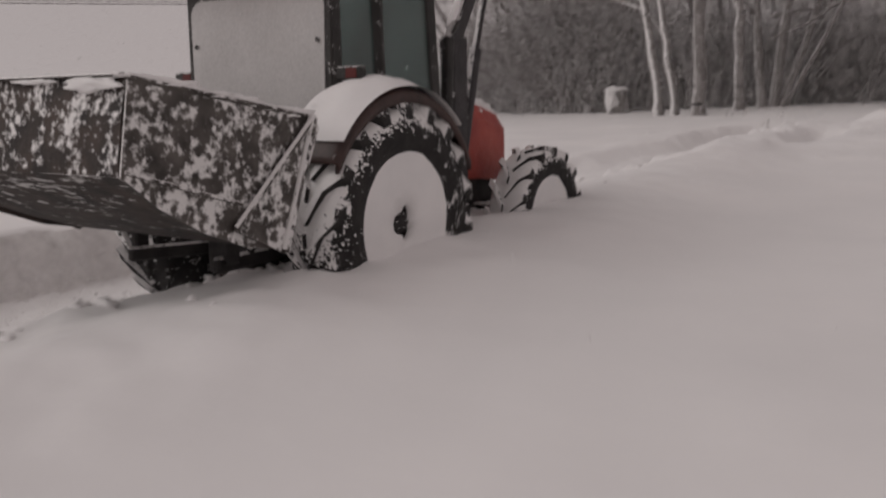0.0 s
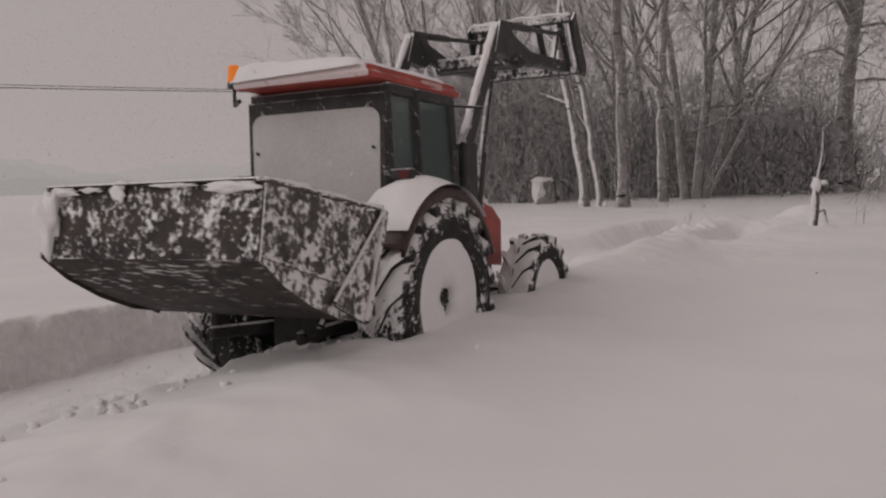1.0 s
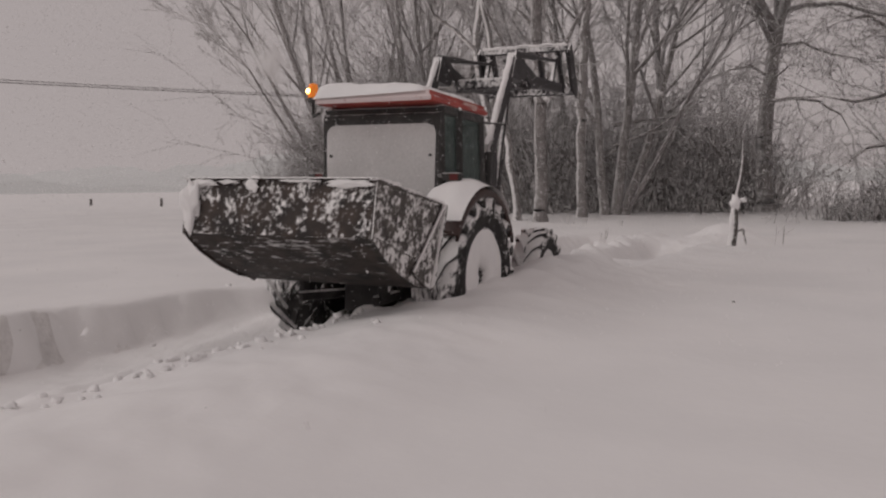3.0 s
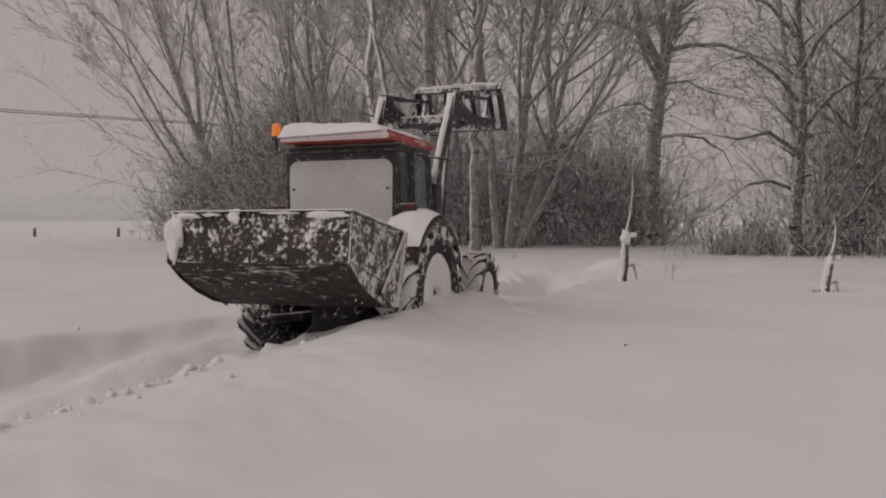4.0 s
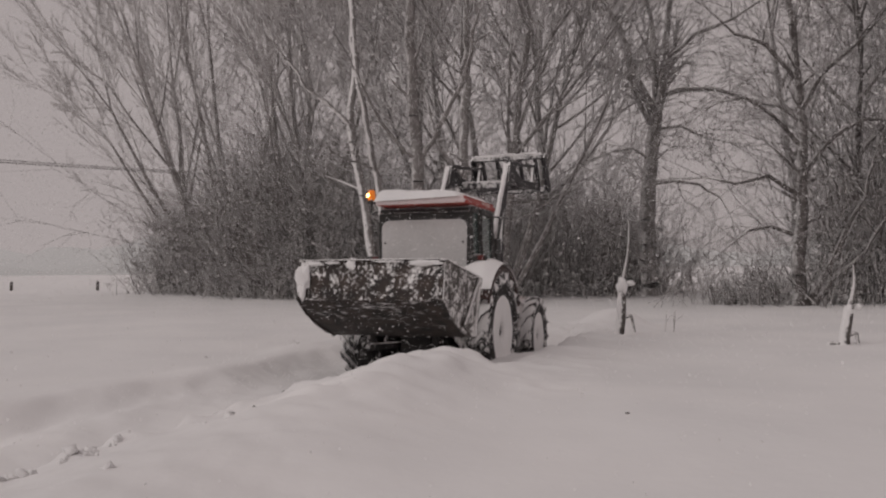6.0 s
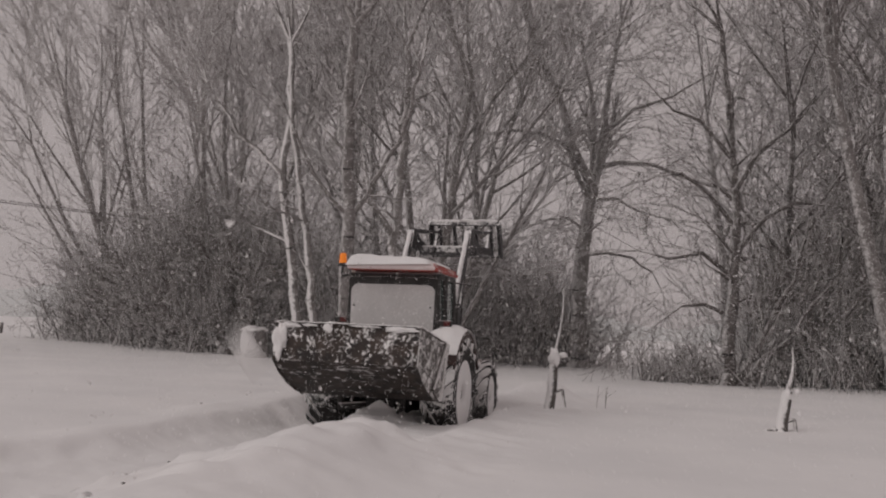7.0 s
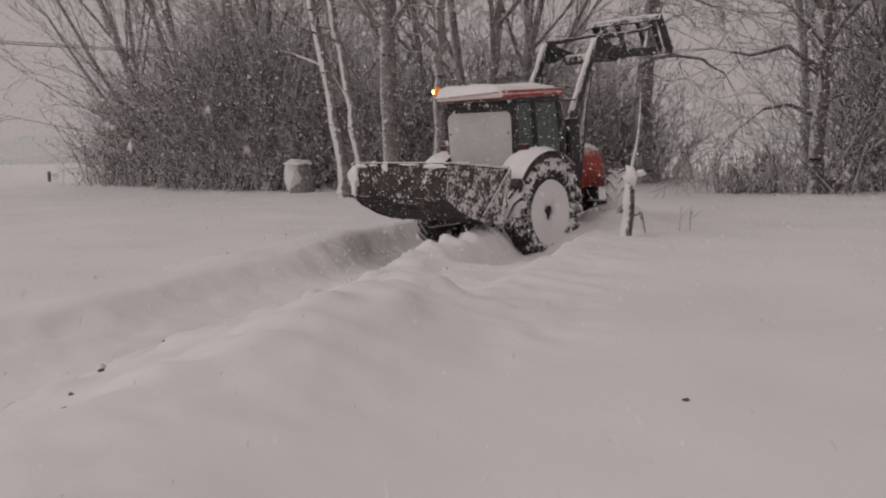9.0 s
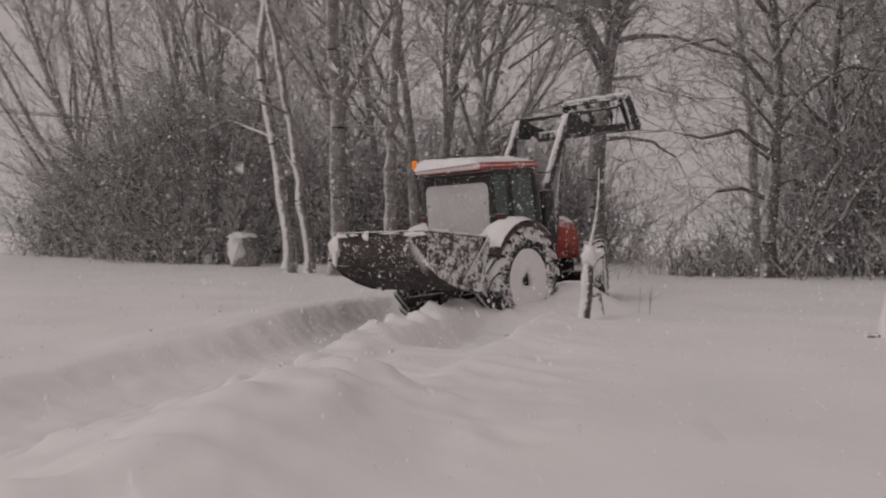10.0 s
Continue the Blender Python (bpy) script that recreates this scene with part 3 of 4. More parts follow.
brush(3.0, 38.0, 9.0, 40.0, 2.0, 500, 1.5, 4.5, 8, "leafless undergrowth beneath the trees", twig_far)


def far_woods(radius, tall, seed, tone, lo, hi, name):
    """A dim band of distant woodland; its own grey glow stands in for haze."""
    rnd = random.Random(seed)
    bm = bmesh.new()
    k, last = 220, None
    for i in range(k + 1):
        a = radians(lo + (hi - lo) * i / k)
        h = tall * (0.7 + 0.35 * math.sin(i * 0.07 + seed) + 0.12 * math.sin(i * 0.31) + 0.1 * rnd.random()) * min(1, i / 18, (k - i) / 18 + 0.05)
        c = [(math.sin(a) * radius, math.cos(a) * radius), (math.sin(a) * (radius + 12), math.cos(a) * (radius + 12))]
        vs = [bm.verts.new((*c[0], -0.5)), bm.verts.new((*c[0], 0.6 + h)), bm.verts.new((*c[1], 0.6 + h * 0.9)), bm.verts.new((*c[1], -0.5))]
        if last:
            for j in range(3):
                bm.faces.new((last[j], vs[j], vs[j + 1], last[j + 1]))
        last = vs
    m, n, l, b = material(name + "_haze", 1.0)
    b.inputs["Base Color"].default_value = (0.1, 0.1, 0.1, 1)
    # Even emission paints the haze; these bands are no source of light.
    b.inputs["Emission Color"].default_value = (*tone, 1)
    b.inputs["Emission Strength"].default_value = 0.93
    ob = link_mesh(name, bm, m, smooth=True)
    return tagged(ob, "distant woodland, glowing pale grey to stand in for haze", "woodland", kind="structure")


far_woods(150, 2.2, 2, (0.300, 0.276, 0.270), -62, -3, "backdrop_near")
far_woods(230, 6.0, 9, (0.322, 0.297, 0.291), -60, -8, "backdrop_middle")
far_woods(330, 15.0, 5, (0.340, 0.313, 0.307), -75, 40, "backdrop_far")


# ---- the tractor ----
wheels, turning = [], []


def make_wheel(parent, x, y, z, radius, width, lugs, outer):
    """outer: -1 where the wheel's outside faces right, +1 where it faces left."""
    k, w = radius, width / 2
    bm = lathe(bmesh.new(), [(k * 0.16, w * 0.25 * outer), (k * 0.2, w * 0.35 * outer), (k * 0.5, w * 0.3 * outer), (k * 0.58, w * 0.75 * outer), (k * 0.62, w * 0.8 * outer), (k * 0.6, -w * 0.7 * outer), (k * 0.16, -w * 0.3 * outer)], 40)
    wheel = part("wheel", bm, chassis, parent, "", True)
    wheel.location = (x, y, z)
    bm = lathe(bmesh.new(), [(k * 0.58, -w * 0.86), (k * 0.72, -w * 1.0), (k * 0.86, -w * 0.96), (k * 0.93, -w * 0.78), (k * 0.95, -w * 0.3), (k * 0.955, 0), (k * 0.95, w * 0.3), (k * 0.93, w * 0.78), (k * 0.86, w * 0.96), (k * 0.72, w * 1.0), (k * 0.58, w * 0.86), (k * 0.58, -w * 0.86)], 56)
    tyre = part("tyre", bm, rubber, wheel, "black lugged tyre caked with snow", True)
    for side in (1, -1):
        lm, pts = bmesh.new(), []
        for f, da in ((0.03, 0.10), (0.55, -0.02), (1.0, -0.075)):
            for hw in (-0.5, 0.5):
                th = da * 2.2 + hw * 0.115
                for low in (True, False):
                    rr = k * ((0.93 if low else 1.0) if f < 0.9 else (0.84 if low else 0.975))
                    pts.append(lm.verts.new((rr * math.cos(th), side * w * f, rr * math.sin(th))))
        for s in (0, 4):
            a0, a1, b0, b1, c0, c1, d0, d1 = pts[s:s + 8]
            for fc in ((a1, b1, d1, c1), (a0, a1, c1, c0), (b1, b0, d0, d1)):
                lm.faces.new(fc)
        lm.faces.new((pts[8], pts[9], pts[11], pts[10]))
        lm.faces.new((pts[0], pts[2], pts[3], pts[1]))
        first = part("lug", lm, rubber, wheel)
        for i in range(lugs):
            ob = first if i == 0 else new("lug", first.data)
            ob.parent = wheel
            ob.rotation_euler = (0, 2 * math.pi * (i + (0.5 if side > 0 else 0)) / lugs, 0)
    bm = bmesh.new()
    n, rings = 40, []
    for j, (r, yy) in enumerate([(0.0, 0.50), (0.12, 0.52), (0.13, 0.78), (0.3, 0.86), (0.5, 0.88), (0.6, 0.86), (0.69, 0.84), (0.74, 0.80)]):
        if j == 0:
            continue
        ring = []
        for i in range(n):
            a = 2 * math.pi * i / n
            q = 1 + (0.10 * noise.noise(Vector((math.cos(a) * 2.6, math.sin(a) * 2.6, j * 0.4))) + 0.07 * noise.noise(Vector((math.cos(a) * 7, math.sin(a) * 7, j * 0.4)))) * (j > 2)
            hole = 1.0 if j > 2 else 0.8 + 0.5 * abs(math.sin(a * 1.5))
            ring.append(bm.verts.new((k * r * q * hole * math.cos(a), w * yy * outer + 0.012 * noise.noise(Vector((i, j, 3.1))), k * r * q * hole * math.sin(a))))
        rings.append(ring)
    for a, b in zip(rings, rings[1:]):
        for i in range(n):
            bm.faces.new((a[i], a[(i + 1) % n], b[(i + 1) % n], b[i]))
    part("snow_filling", bm, snow_lump, wheel, "packed snow filling the rim", True)
    bm = tube(bmesh.new(), (0, w * 0.2 * outer, 0), (0, w * 0.62 * outer, 0), k * 0.10, k * 0.085, 16)
    for i in range(6):
        a = i * math.pi / 3
        tube(bm, (k * 0.065 * math.cos(a), w * 0.6 * outer, k * 0.065 * math.sin(a)), (k * 0.065 * math.cos(a), w * 0.68 * outer, k * 0.065 * math.sin(a)), 0.012, None, 6)
    part("hub", bm, chassis, wheel, "dark wheel hub")
    wheels.append((wheel, radius))
    return wheel


def make_tractor():
    t = new("tractor")
    bm = box(bmesh.new(), -0.35, 1.2, -0.28, 0.28, 0.45, 1.05, 0.04)
    box(bm, 1.15, 2.4, -0.2, 0.2, 0.5, 0.95, 0.03)
    tube(bm, (0, -0.75, 0.8), (0, 0.75, 0.8), 0.14, None, 16)
    beam(bm, (2.1, -0.75, 0.6), (2.1, 0.75, 0.6), 0.16, 0.16)
    box(bm, 0.3, 1.1, -0.62, -0.28, 0.42, 0.9, 0.04)
    box(bm, 0.3, 1.1, 0.28, 0.62, 0.42, 0.9, 0.04)
    box(bm, -0.6, -0.35, -0.2, 0.2, 0.45, 0.85, 0.03)
    part("chassis", bm, chassis, t, "grimy dark gearbox and axles")
    # the bonnet, in slices that narrow towards the nose
    bm, last = bmesh.new(), None
    for x, hw, zb, zt in ((0.95, 0.36, 0.95, 1.58), (1.5, 0.35, 0.93, 1.56), (2.0, 0.34, 0.9, 1.52), (2.36, 0.32, 0.86, 1.44), (2.46, 0.27, 0.88, 1.3)):
        ring = [bm.verts.new((x, yy, zz)) for yy, zz in ((-hw, zb), (-hw, zt - 0.13), (-hw * 0.72, zt), (hw * 0.72, zt), (hw, zt - 0.13), (hw, zb))]
        if last:
            for i in range(6):
                bm.faces.new((last[i], last[(i + 1) % 6], ring[(i + 1) % 6], ring[i]))
        else:
            bm.faces.new(ring)
        last = ring
    bm.faces.new(last)
    bonnet = part("bonnet", bm, red_paint, t, "red engine bonnet")
    bm = bmesh.new()
    for i in range(6):
        lump(bm, (1.1 + i * 0.23, 0.03 * (i % 2), 1.545 - 0.015 * i), (0.24, 0.27, 0.10), i + 5)
    part("snow_cap", bm, snow_lump, bonnet, "snow lying on the bonnet", True)
    bm = bmesh.new()
    for i in range(5):
        box(bm, 2.462, 2.475, -0.2, 0.2, 0.92 + i * 0.055, 0.95 + i * 0.055)
    part("grille", bm, cab_black, bonnet, "black slatted grille")
    # cab
    bm = box(bmesh.new(), -0.2, 0.98, -0.6, 0.6, 1.0, 1.28, 0.03)
    cab = part("cab", bm, cab_black, t, "black cab body")
    for x, y, xt, yt in ((-0.25, -0.62, -0.23, -0.58), (-0.25, 0.62, -0.23, 0.58), (0.95, -0.56, 0.85, -0.53), (0.95, 0.56, 0.85, 0.53), (0.22, -0.6, 0.2, -0.57), (0.22, 0.6, 0.2, 0.57)):
        part("pillar", beam(bmesh.new(), (x, y, 1.05), (xt, yt, 2.36), 0.07, 0.09), cab_black, cab)
    part("window_frame", beam(bmesh.new(), (-0.26, -0.62, 1.27), (-0.26, 0.62, 1.27), 0.06, 0.1), cab_black, cab)
    bm = bmesh.new()
    beam(bm, (-0.245, -0.6, 2.27), (-0.245, 0.6, 2.27), 0.09, 0.16)
    beam(bm, (-0.24, -0.58, 2.33), (0.87, -0.54, 2.33), 0.06, 0.09)
    beam(bm, (-0.24, 0.58, 2.33), (0.87, 0.54, 2.33), 0.06, 0.09)
    part("window_frame", bm, cab_black, cab)
    part("rear_frame", box(bmesh.new(), -0.297, -0.275, -0.62, 0.62, 1.26, 2.29, 0.008), cab_black, cab)
    bm, ring = bmesh.new(), []
    for cy, cz, r, a0 in ((-0.40, 1.47, 0.17, 180), (0.40, 1.47, 0.17, 270), (0.48, 2.09, 0.10, 0), (-0.48, 2.09, 0.10, 90)):
        for k in range(7):
            a = radians(a0 + 15 * k)
            ring.append((-0.308 + 0.006 * (cz > 2), cy + r * math.cos(a), cz + r * math.sin(a)))
    rear = part("rear_window", prism(bm, ring, (0.012, 0, 0)), rear_glass, cab, "rear window blinded by stuck snow")
    for y, z in ((-0.42, 1.36), (0.42, 1.36), (-0.53, 1.9), (0.53, 1.9)):
        part("bolt", tube(bmesh.new(), (-0.318, y, z), (-0.306, y, z), 0.014, None, 8), cab_black, rear)
    bm = bmesh.new()
    for k in range(9):
        lump(bm, (-0.335, -0.5 + 0.125 * k, 1.275 + 0.008 * (k % 3)), (0.035, 0.08, 0.022 + 0.008 * (k * 7 % 3)), k * 1.7, 0.3, 2)
    part("sill_snow", bm, snow_lump, cab, "snow lying along the window sill", True)
    for s in (-1, 1):
        bm = prism(bmesh.new(), [(-0.21, s * 0.616, 1.32), (0.19, s * 0.606, 1.32), (0.17, s * 0.572, 2.29), (-0.19, s * 0.578, 2.29)], (0, -s * 0.01, 0))
        part("side_window", bm, side_glass, cab, "dark tinted side window")
        bm = prism(bmesh.new(), [(0.25, s * 0.596, 1.1), (0.92, s * 0.566, 1.1), (0.83, s * 0.54, 2.29), (0.23, s * 0.57, 2.29)], (0, -s * 0.01, 0))
        part("door_window", bm, side_glass, cab, "dark tinted door glass")
    bm = prism(bmesh.new(), [(0.96, -0.53, 1.3), (0.96, 0.53, 1.3), (0.87, 0.5, 2.29), (0.87, -0.5, 2.29)], (-0.01, 0, 0))
    part("windscreen", bm, side_glass, cab, "tinted windscreen")
    bm = box(bmesh.new(), 0.0, 0.45, -0.25, 0.25, 1.2, 1.4, 0.05)
    box(bm, -0.1, 0.04, -0.25, 0.25, 1.38, 1.95, 0.05)
    part("driver_seat", bm, cab_inside, cab, "empty dark seat")
    tube(bm := bmesh.new(), (0.72, 0, 1.3), (0.6, 0, 1.75), 0.03)
    part("steering_column", bm, cab_inside, cab)
    bm = box(bmesh.new(), -0.52, 0.98, -0.64, 0.59, 2.365, 2.475, 0.045)
    for v in bm.verts:
        if v.co.x > 0.3:
            v.co.y *= 0.92
        if v.co.z > 2.42:
            v.co.y *= 0.96
            v.co.x = v.co.x * 0.98
    roof = part("roof", bm, red_paint, cab, "red cab roof")
    bm, grid, nx, ny = bmesh.new(), [], 26, 22
    for i in range(nx + 1):
        row = []
        for j in range(ny + 1):
            f, g = i / nx, j / ny
            x, y = -0.535 + 1.44 * f, (-0.56 + 1.16 * g) * (1 if f < 0.5 else 1 - 0.1 * (f - 0.5))
            rim = min(1, f / 0.10, (1 - f) / 0.3, g / 0.16, (1 - g) / 0.08)
            deep = (0.075 + 0.035 * g + 0.03 * noise.noise(Vector((x * 2.3, y * 2.3, 4.2))) + 0.012 * noise.noise(Vector((x * 8, y * 8, 1.0)))) * max(0, rim) ** 0.5
            row.append(bm.verts.new((x, y, 2.455 + (0.02 if rim > 0 else 0) + deep - (0.035 * g * (f < 0.02)))))
        grid.append(row)
    for a, b in zip(grid, grid[1:]):
        for j in range(ny):
            bm.faces.new((a[j], b[j], b[j + 1], a[j + 1]))
    part("roof_snow", bm, snow_lump, cab, "rounded snow lying on the roof", True)
    # light bar plates on the roof's side, unreadable
    part("roof_badge", box(bmesh.new(), 0.28, 0.62, -0.603, -0.598, 2.39, 2.44), mottled("pale_badge", (0.5, 0.3, 0.27), (0.6, 0.4, 0.36), 8, 0.5, bump=0), cab, "pale worn badge")
    # beacon on its arm
    bm = beam(bmesh.new(), (-0.44, 0.58, 2.30), (-0.36, 0.70, 2.28), 0.03, 0.03, 0.004)
    tube(bm, (-0.36, 0.70, 2.27), (-0.36, 0.70, 2.43), 0.014)
    tube(bm, (-0.36, 0.70, 2.41), (-0.36, 0.70, 2.455), 0.055, 0.05, 16)
    arm = part("beacon_arm", bm, cab_black, cab)
    bm = tube(bmesh.new(), (-0.36, 0.70, 2.455), (-0.36, 0.70, 2.575), 0.052, 0.044, 16)
    bmesh.ops.create_uvsphere(bm, u_segments=16, v_segments=8, radius=0.045, matrix=Matrix.Translation((-0.36, 0.70, 2.572)) @ Matrix.Diagonal((1, 1, 0.5, 1)))
    part("beacon_lens", bm, amber, arm, "lit amber warning beacon")
    bm = bmesh.new()
    bmesh.ops.create_uvsphere(bm, u_segments=10, v_segments=6, radius=0.026, matrix=Matrix.Translation((-0.045, -0.015, 0)))
    bulb = part("beacon_bulb", bm, glow, arm, "glowing bulb")
    bulb.location = (-0.36, 0.70, 2.52)
    turning.append(bulb)
    # fenders and the snow on them
    for s in (-1, 1):
        bm, rings = bmesh.new(), []
        for i in range(15):
            a = radians(150 - i * 125 / 14)
            r = 0.785
            rings.append([bm.verts.new((r * math.cos(a), s * y, 0.8 + r * math.sin(a) + dz)) for y, dz in ((0.58, 0.03), (0.62, 0.045), (0.93, 0.035), (0.985, 0.0), (0.985, -0.06), (0.955, -0.06), (0.955, -0.01), (0.58, 0.0))])
        for a, b in zip(rings, rings[1:]):
            for j in range(8):
                bm.faces.new((a[j], b[j], b[(j + 1) % 8], a[(j + 1) % 8]))
        bm.faces.new(rings[0])
        bm.faces.new(rings[-1])
        fender = part("fender", bm, fender_mat, t, "dark mudguard under snow", True)
        bm, rings, m = bmesh.new(), [], 26
        for i in range(m + 1):
            f = i / m
            a = radians(142 - f * 98)
            ring = []
            for j in range(9):
                g = j / 8
                deep = 0.066 * math.sin(math.pi * min(1, f * 1.15 + 0.02)) ** 0.6 * (1 - abs(2 * g - 0.85) ** 2.4 * 0.75) if 0 < i < m else 0.0
                deep = max(0.004, deep * (1 + 0.9 * noise.noise(Vector((f * 6, g * 2.2 + s * 3, 1.3)))))
                r = 0.81 + deep
                ring.append(bm.verts.new((r * math.cos(a), s * (0.565 + 0.425 * g), 0.81 + r * math.sin(a))))
            rings.append(ring)
        for a, b in zip(rings, rings[1:]):
            for j in range(8):
                bm.faces.new((a[j], b[j], b[j + 1], a[j + 1]))
        if s < 0:
            lump(bm, (-0.33, s * 0.70, 1.42), (0.2, 0.13, 0.16), 8.1, 0.2)
        part("fender_snow", bm, snow_lump, fender, "thick snow lying on the mudguard", True)
        bm = box(bmesh.new(), -0.27, -0.20, s * 0.72 - 0.09, s * 0.72 + 0.09, 1.66, 1.74, 0.012)
        tube(bm, (-0.22, s * 0.72, 1.5), (-0.22, s * 0.72, 1.68), 0.02)
        lamp = part("rear_lamp", bm, cab_black, fender, "small dark rear lamp cluster")
        part("lamp_lens", box(bmesh.new(), -0.274, -0.268, s * 0.72 - 0.07, s * 0.72 + 0.01, 1.67, 1.73), red_lens, lamp)
        make_wheel(t, 0, s * 0.775, 0.785, 0.76, 0.42, 18, s)
        make_wheel(t, 2.11, s * 0.765, 0.595, 0.59, 0.33, 15, s)
        bm = box(bmesh.new(), 0.45, 0.95, s * 0.62 - 0.14, s * 0.62 + 0.14, 0.40, 0.43, 0.01)
        beam(bm, (0.5, s * 0.6, 0.42), (0.6, s * 0.5, 0.95), 0.03, 0.05)
        beam(bm, (0.9, s * 0.6, 0.42), (0.85, s * 0.5, 0.95), 0.03, 0.05)
        part("step", bm, chassis, t)
        # three point linkage
        bm = beam(bmesh.new(), (-0.3, s * 0.22, 0.6), (-1.05, s * 0.38, 0.62), 0.05, 0.09)
        beam(bm, (-0.35, s * 0.3, 1.1), (-0.75, s * 0.34, 0.65), 0.035, 0.05)
        part("lift_arm", bm, chassis, t)
    # front loader, raised high
    loader = part("loader_frame", box(bmesh.new(), 1.22, 1.42, -0.55, 0.55, 0.6, 0.75, 0.02), chassis, t, "heavy loader subframe")
    for y in (-0.47, 0.47):
        part("mast", beam(bmesh.new(), (1.32, y, 0.75), (1.30, y, 2.02), 0.13, 0.2), loader_steel, loader, "dark upright loader mast")
    for s in (-1, 1):
        y = s * 0.47
        bm = beam(bmesh.new(), (1.26, y, 1.95), (2.02, y, 3.14), 0.09, 0.13)
        beam(bm, (1.98, y, 3.13), (2.85, y, 2.95), 0.09, 0.15)
        beam(bm, (2.8, y, 2.97), (3.85, y, 3.02), 0.09, 0.13)
        prism(bm, [(1.86, y - 0.055, 2.9), (1.98, y - 0.055, 3.2), (2.18, y - 0.055, 3.21), (2.45, y - 0.055, 3.02), (2.2, y - 0.055, 2.88)], (0, 0.11, 0))
        arm = part("loader_arm", bm, loader_steel, t, "dark steel loader arm with snow on top")
        bm = bmesh.new()
        d = Vector((0.78, 0, 1.19)).normalized()
        p = Vector((1.24, y, 1.95)) + Vector((-0.06, 0, 0.045))
        beam(bm, p + d * 0.1, p + d * 1.38, 0.06, 0.038, 0.014)
        bmesh.ops.subdivide_edges(bm, edges=[e for e in bm.edges if e.calc_length() > 0.5], cuts=16)
        for v in bm.verts:
            v.co += Vector((-0.6, 0, 0.4)) * 0.03 * noise.noise(v.co * 9) + Vector((0, 0.02 * noise.noise(v.co * 7), 0))
        part("arm_snow", bm, snow_lump, arm, "line of snow along the arm")
        bm = tube(bmesh.new(), (1.42, y, 1.15), (1.62, y, 1.95), 0.05)
        tube(bm, (1.62, y, 1.95), (1.88, y, 2.72), 0.028)
        part("lift_cylinder", bm, loader_steel, arm)
        bm = tube(bmesh.new(), (2.05, y, 3.2), (2.8, y, 3.27), 0.038)
        tube(bm, (2.8, y, 3.27), (3.62, y, 3.36), 0.024)
        beam(bm, (3.5, y, 3.02), (3.65, y, 3.38), 0.06, 0.05)
        beam(bm, (3.62, y, 3.37), (3.85, y, 3.45), 0.06, 0.05)
        part("tilt_cylinder", bm, loader_steel, arm)
        bm = bmesh.new()
        pts = [Vector((2.0 + 0.1 * i, y - s * 0.1, 3.12 - 0.22 * math.sin(i / 9 * math.pi))) for i in range(10)]
        sweep(bm, pts, [0.013] * 10, 6)
        part("hose", bm, hose_mat, arm)
    bm = tube(bmesh.new(), (2.6, -0.47, 2.93), (2.6, 0.47, 2.93), 0.085, None, 14)
    box(bm, 2.45, 2.75, -0.42, 0.42, 2.86, 3.0, 0.03)
    part("cross_tube", bm, loader_steel, t, "heavy tube between the loader arms")
    carrier = part("tool_carrier", beam(beam(bmesh.new(), (3.74, -0.62, 3.53), (3.74, 0.62, 3.53), 0.09, 0.08), (4.06, -0.62, 3.0), (4.06, 0.62, 3.0), 0.09, 0.09), loader_steel, t, "open steel tool carrier held high")
    for y in (-0.60, -0.47, -0.2, 0.2, 0.47, 0.60):
        wide = 0.05 if abs(y) < 0.55 else 0.03
        part("upright", beam(bmesh.new(), (3.74, y, 3.53), (4.06, y, 3.0), wide, 0.1), loader_steel, carrier)
    for s in (-1, 1):
        bm = prism(bmesh.new(), [(3.66, s * 0.63, 3.5), (3.76, s * 0.63, 3.6), (4.14, s * 0.63, 3.04), (4.08, s * 0.63, 2.93), (3.85, s * 0.63, 3.06)], (0, 0.025 * s, 0))
        part("side_plate", bm, loader_steel, carrier)
    bm = bmesh.new()
    beam(bm, (3.735, -0.6, 3.583), (3.735, 0.6, 3.583), 0.085, 0.035, 0.014)
    bmesh.ops.subdivide_edges(bm, edges=[e for e in bm.edges if e.calc_length() > 0.5], cuts=14)
    for v in bm.verts:
        v.co.z += 0.02 * noise.noise(v.co * 8)
    part("carrier_snow", bm, snow_lump, carrier, "strip of snow on the top bar")
    # exhaust beside the bonnet and a mirror arm
    bm = tube(bmesh.new(), (1.15, -0.50, 1.3), (1.15, -0.52, 2.0), 0.045)
    tube(bm, (1.15, -0.52, 2.0), (1.22, -0.54, 2.12), 0.03)
    part("exhaust", bm, cab_black, t, "black upright exhaust")
    bm = tube(bmesh.new(), (0.86, -0.55, 2.3), (1.0, -0.78, 2.28), 0.012, None, 6)
    part("mirror_arm", bm, cab_black, cab)
    return tagged(t, "red tractor with a raised front loader, caked in snow", "tractor")


tractor = make_tractor()


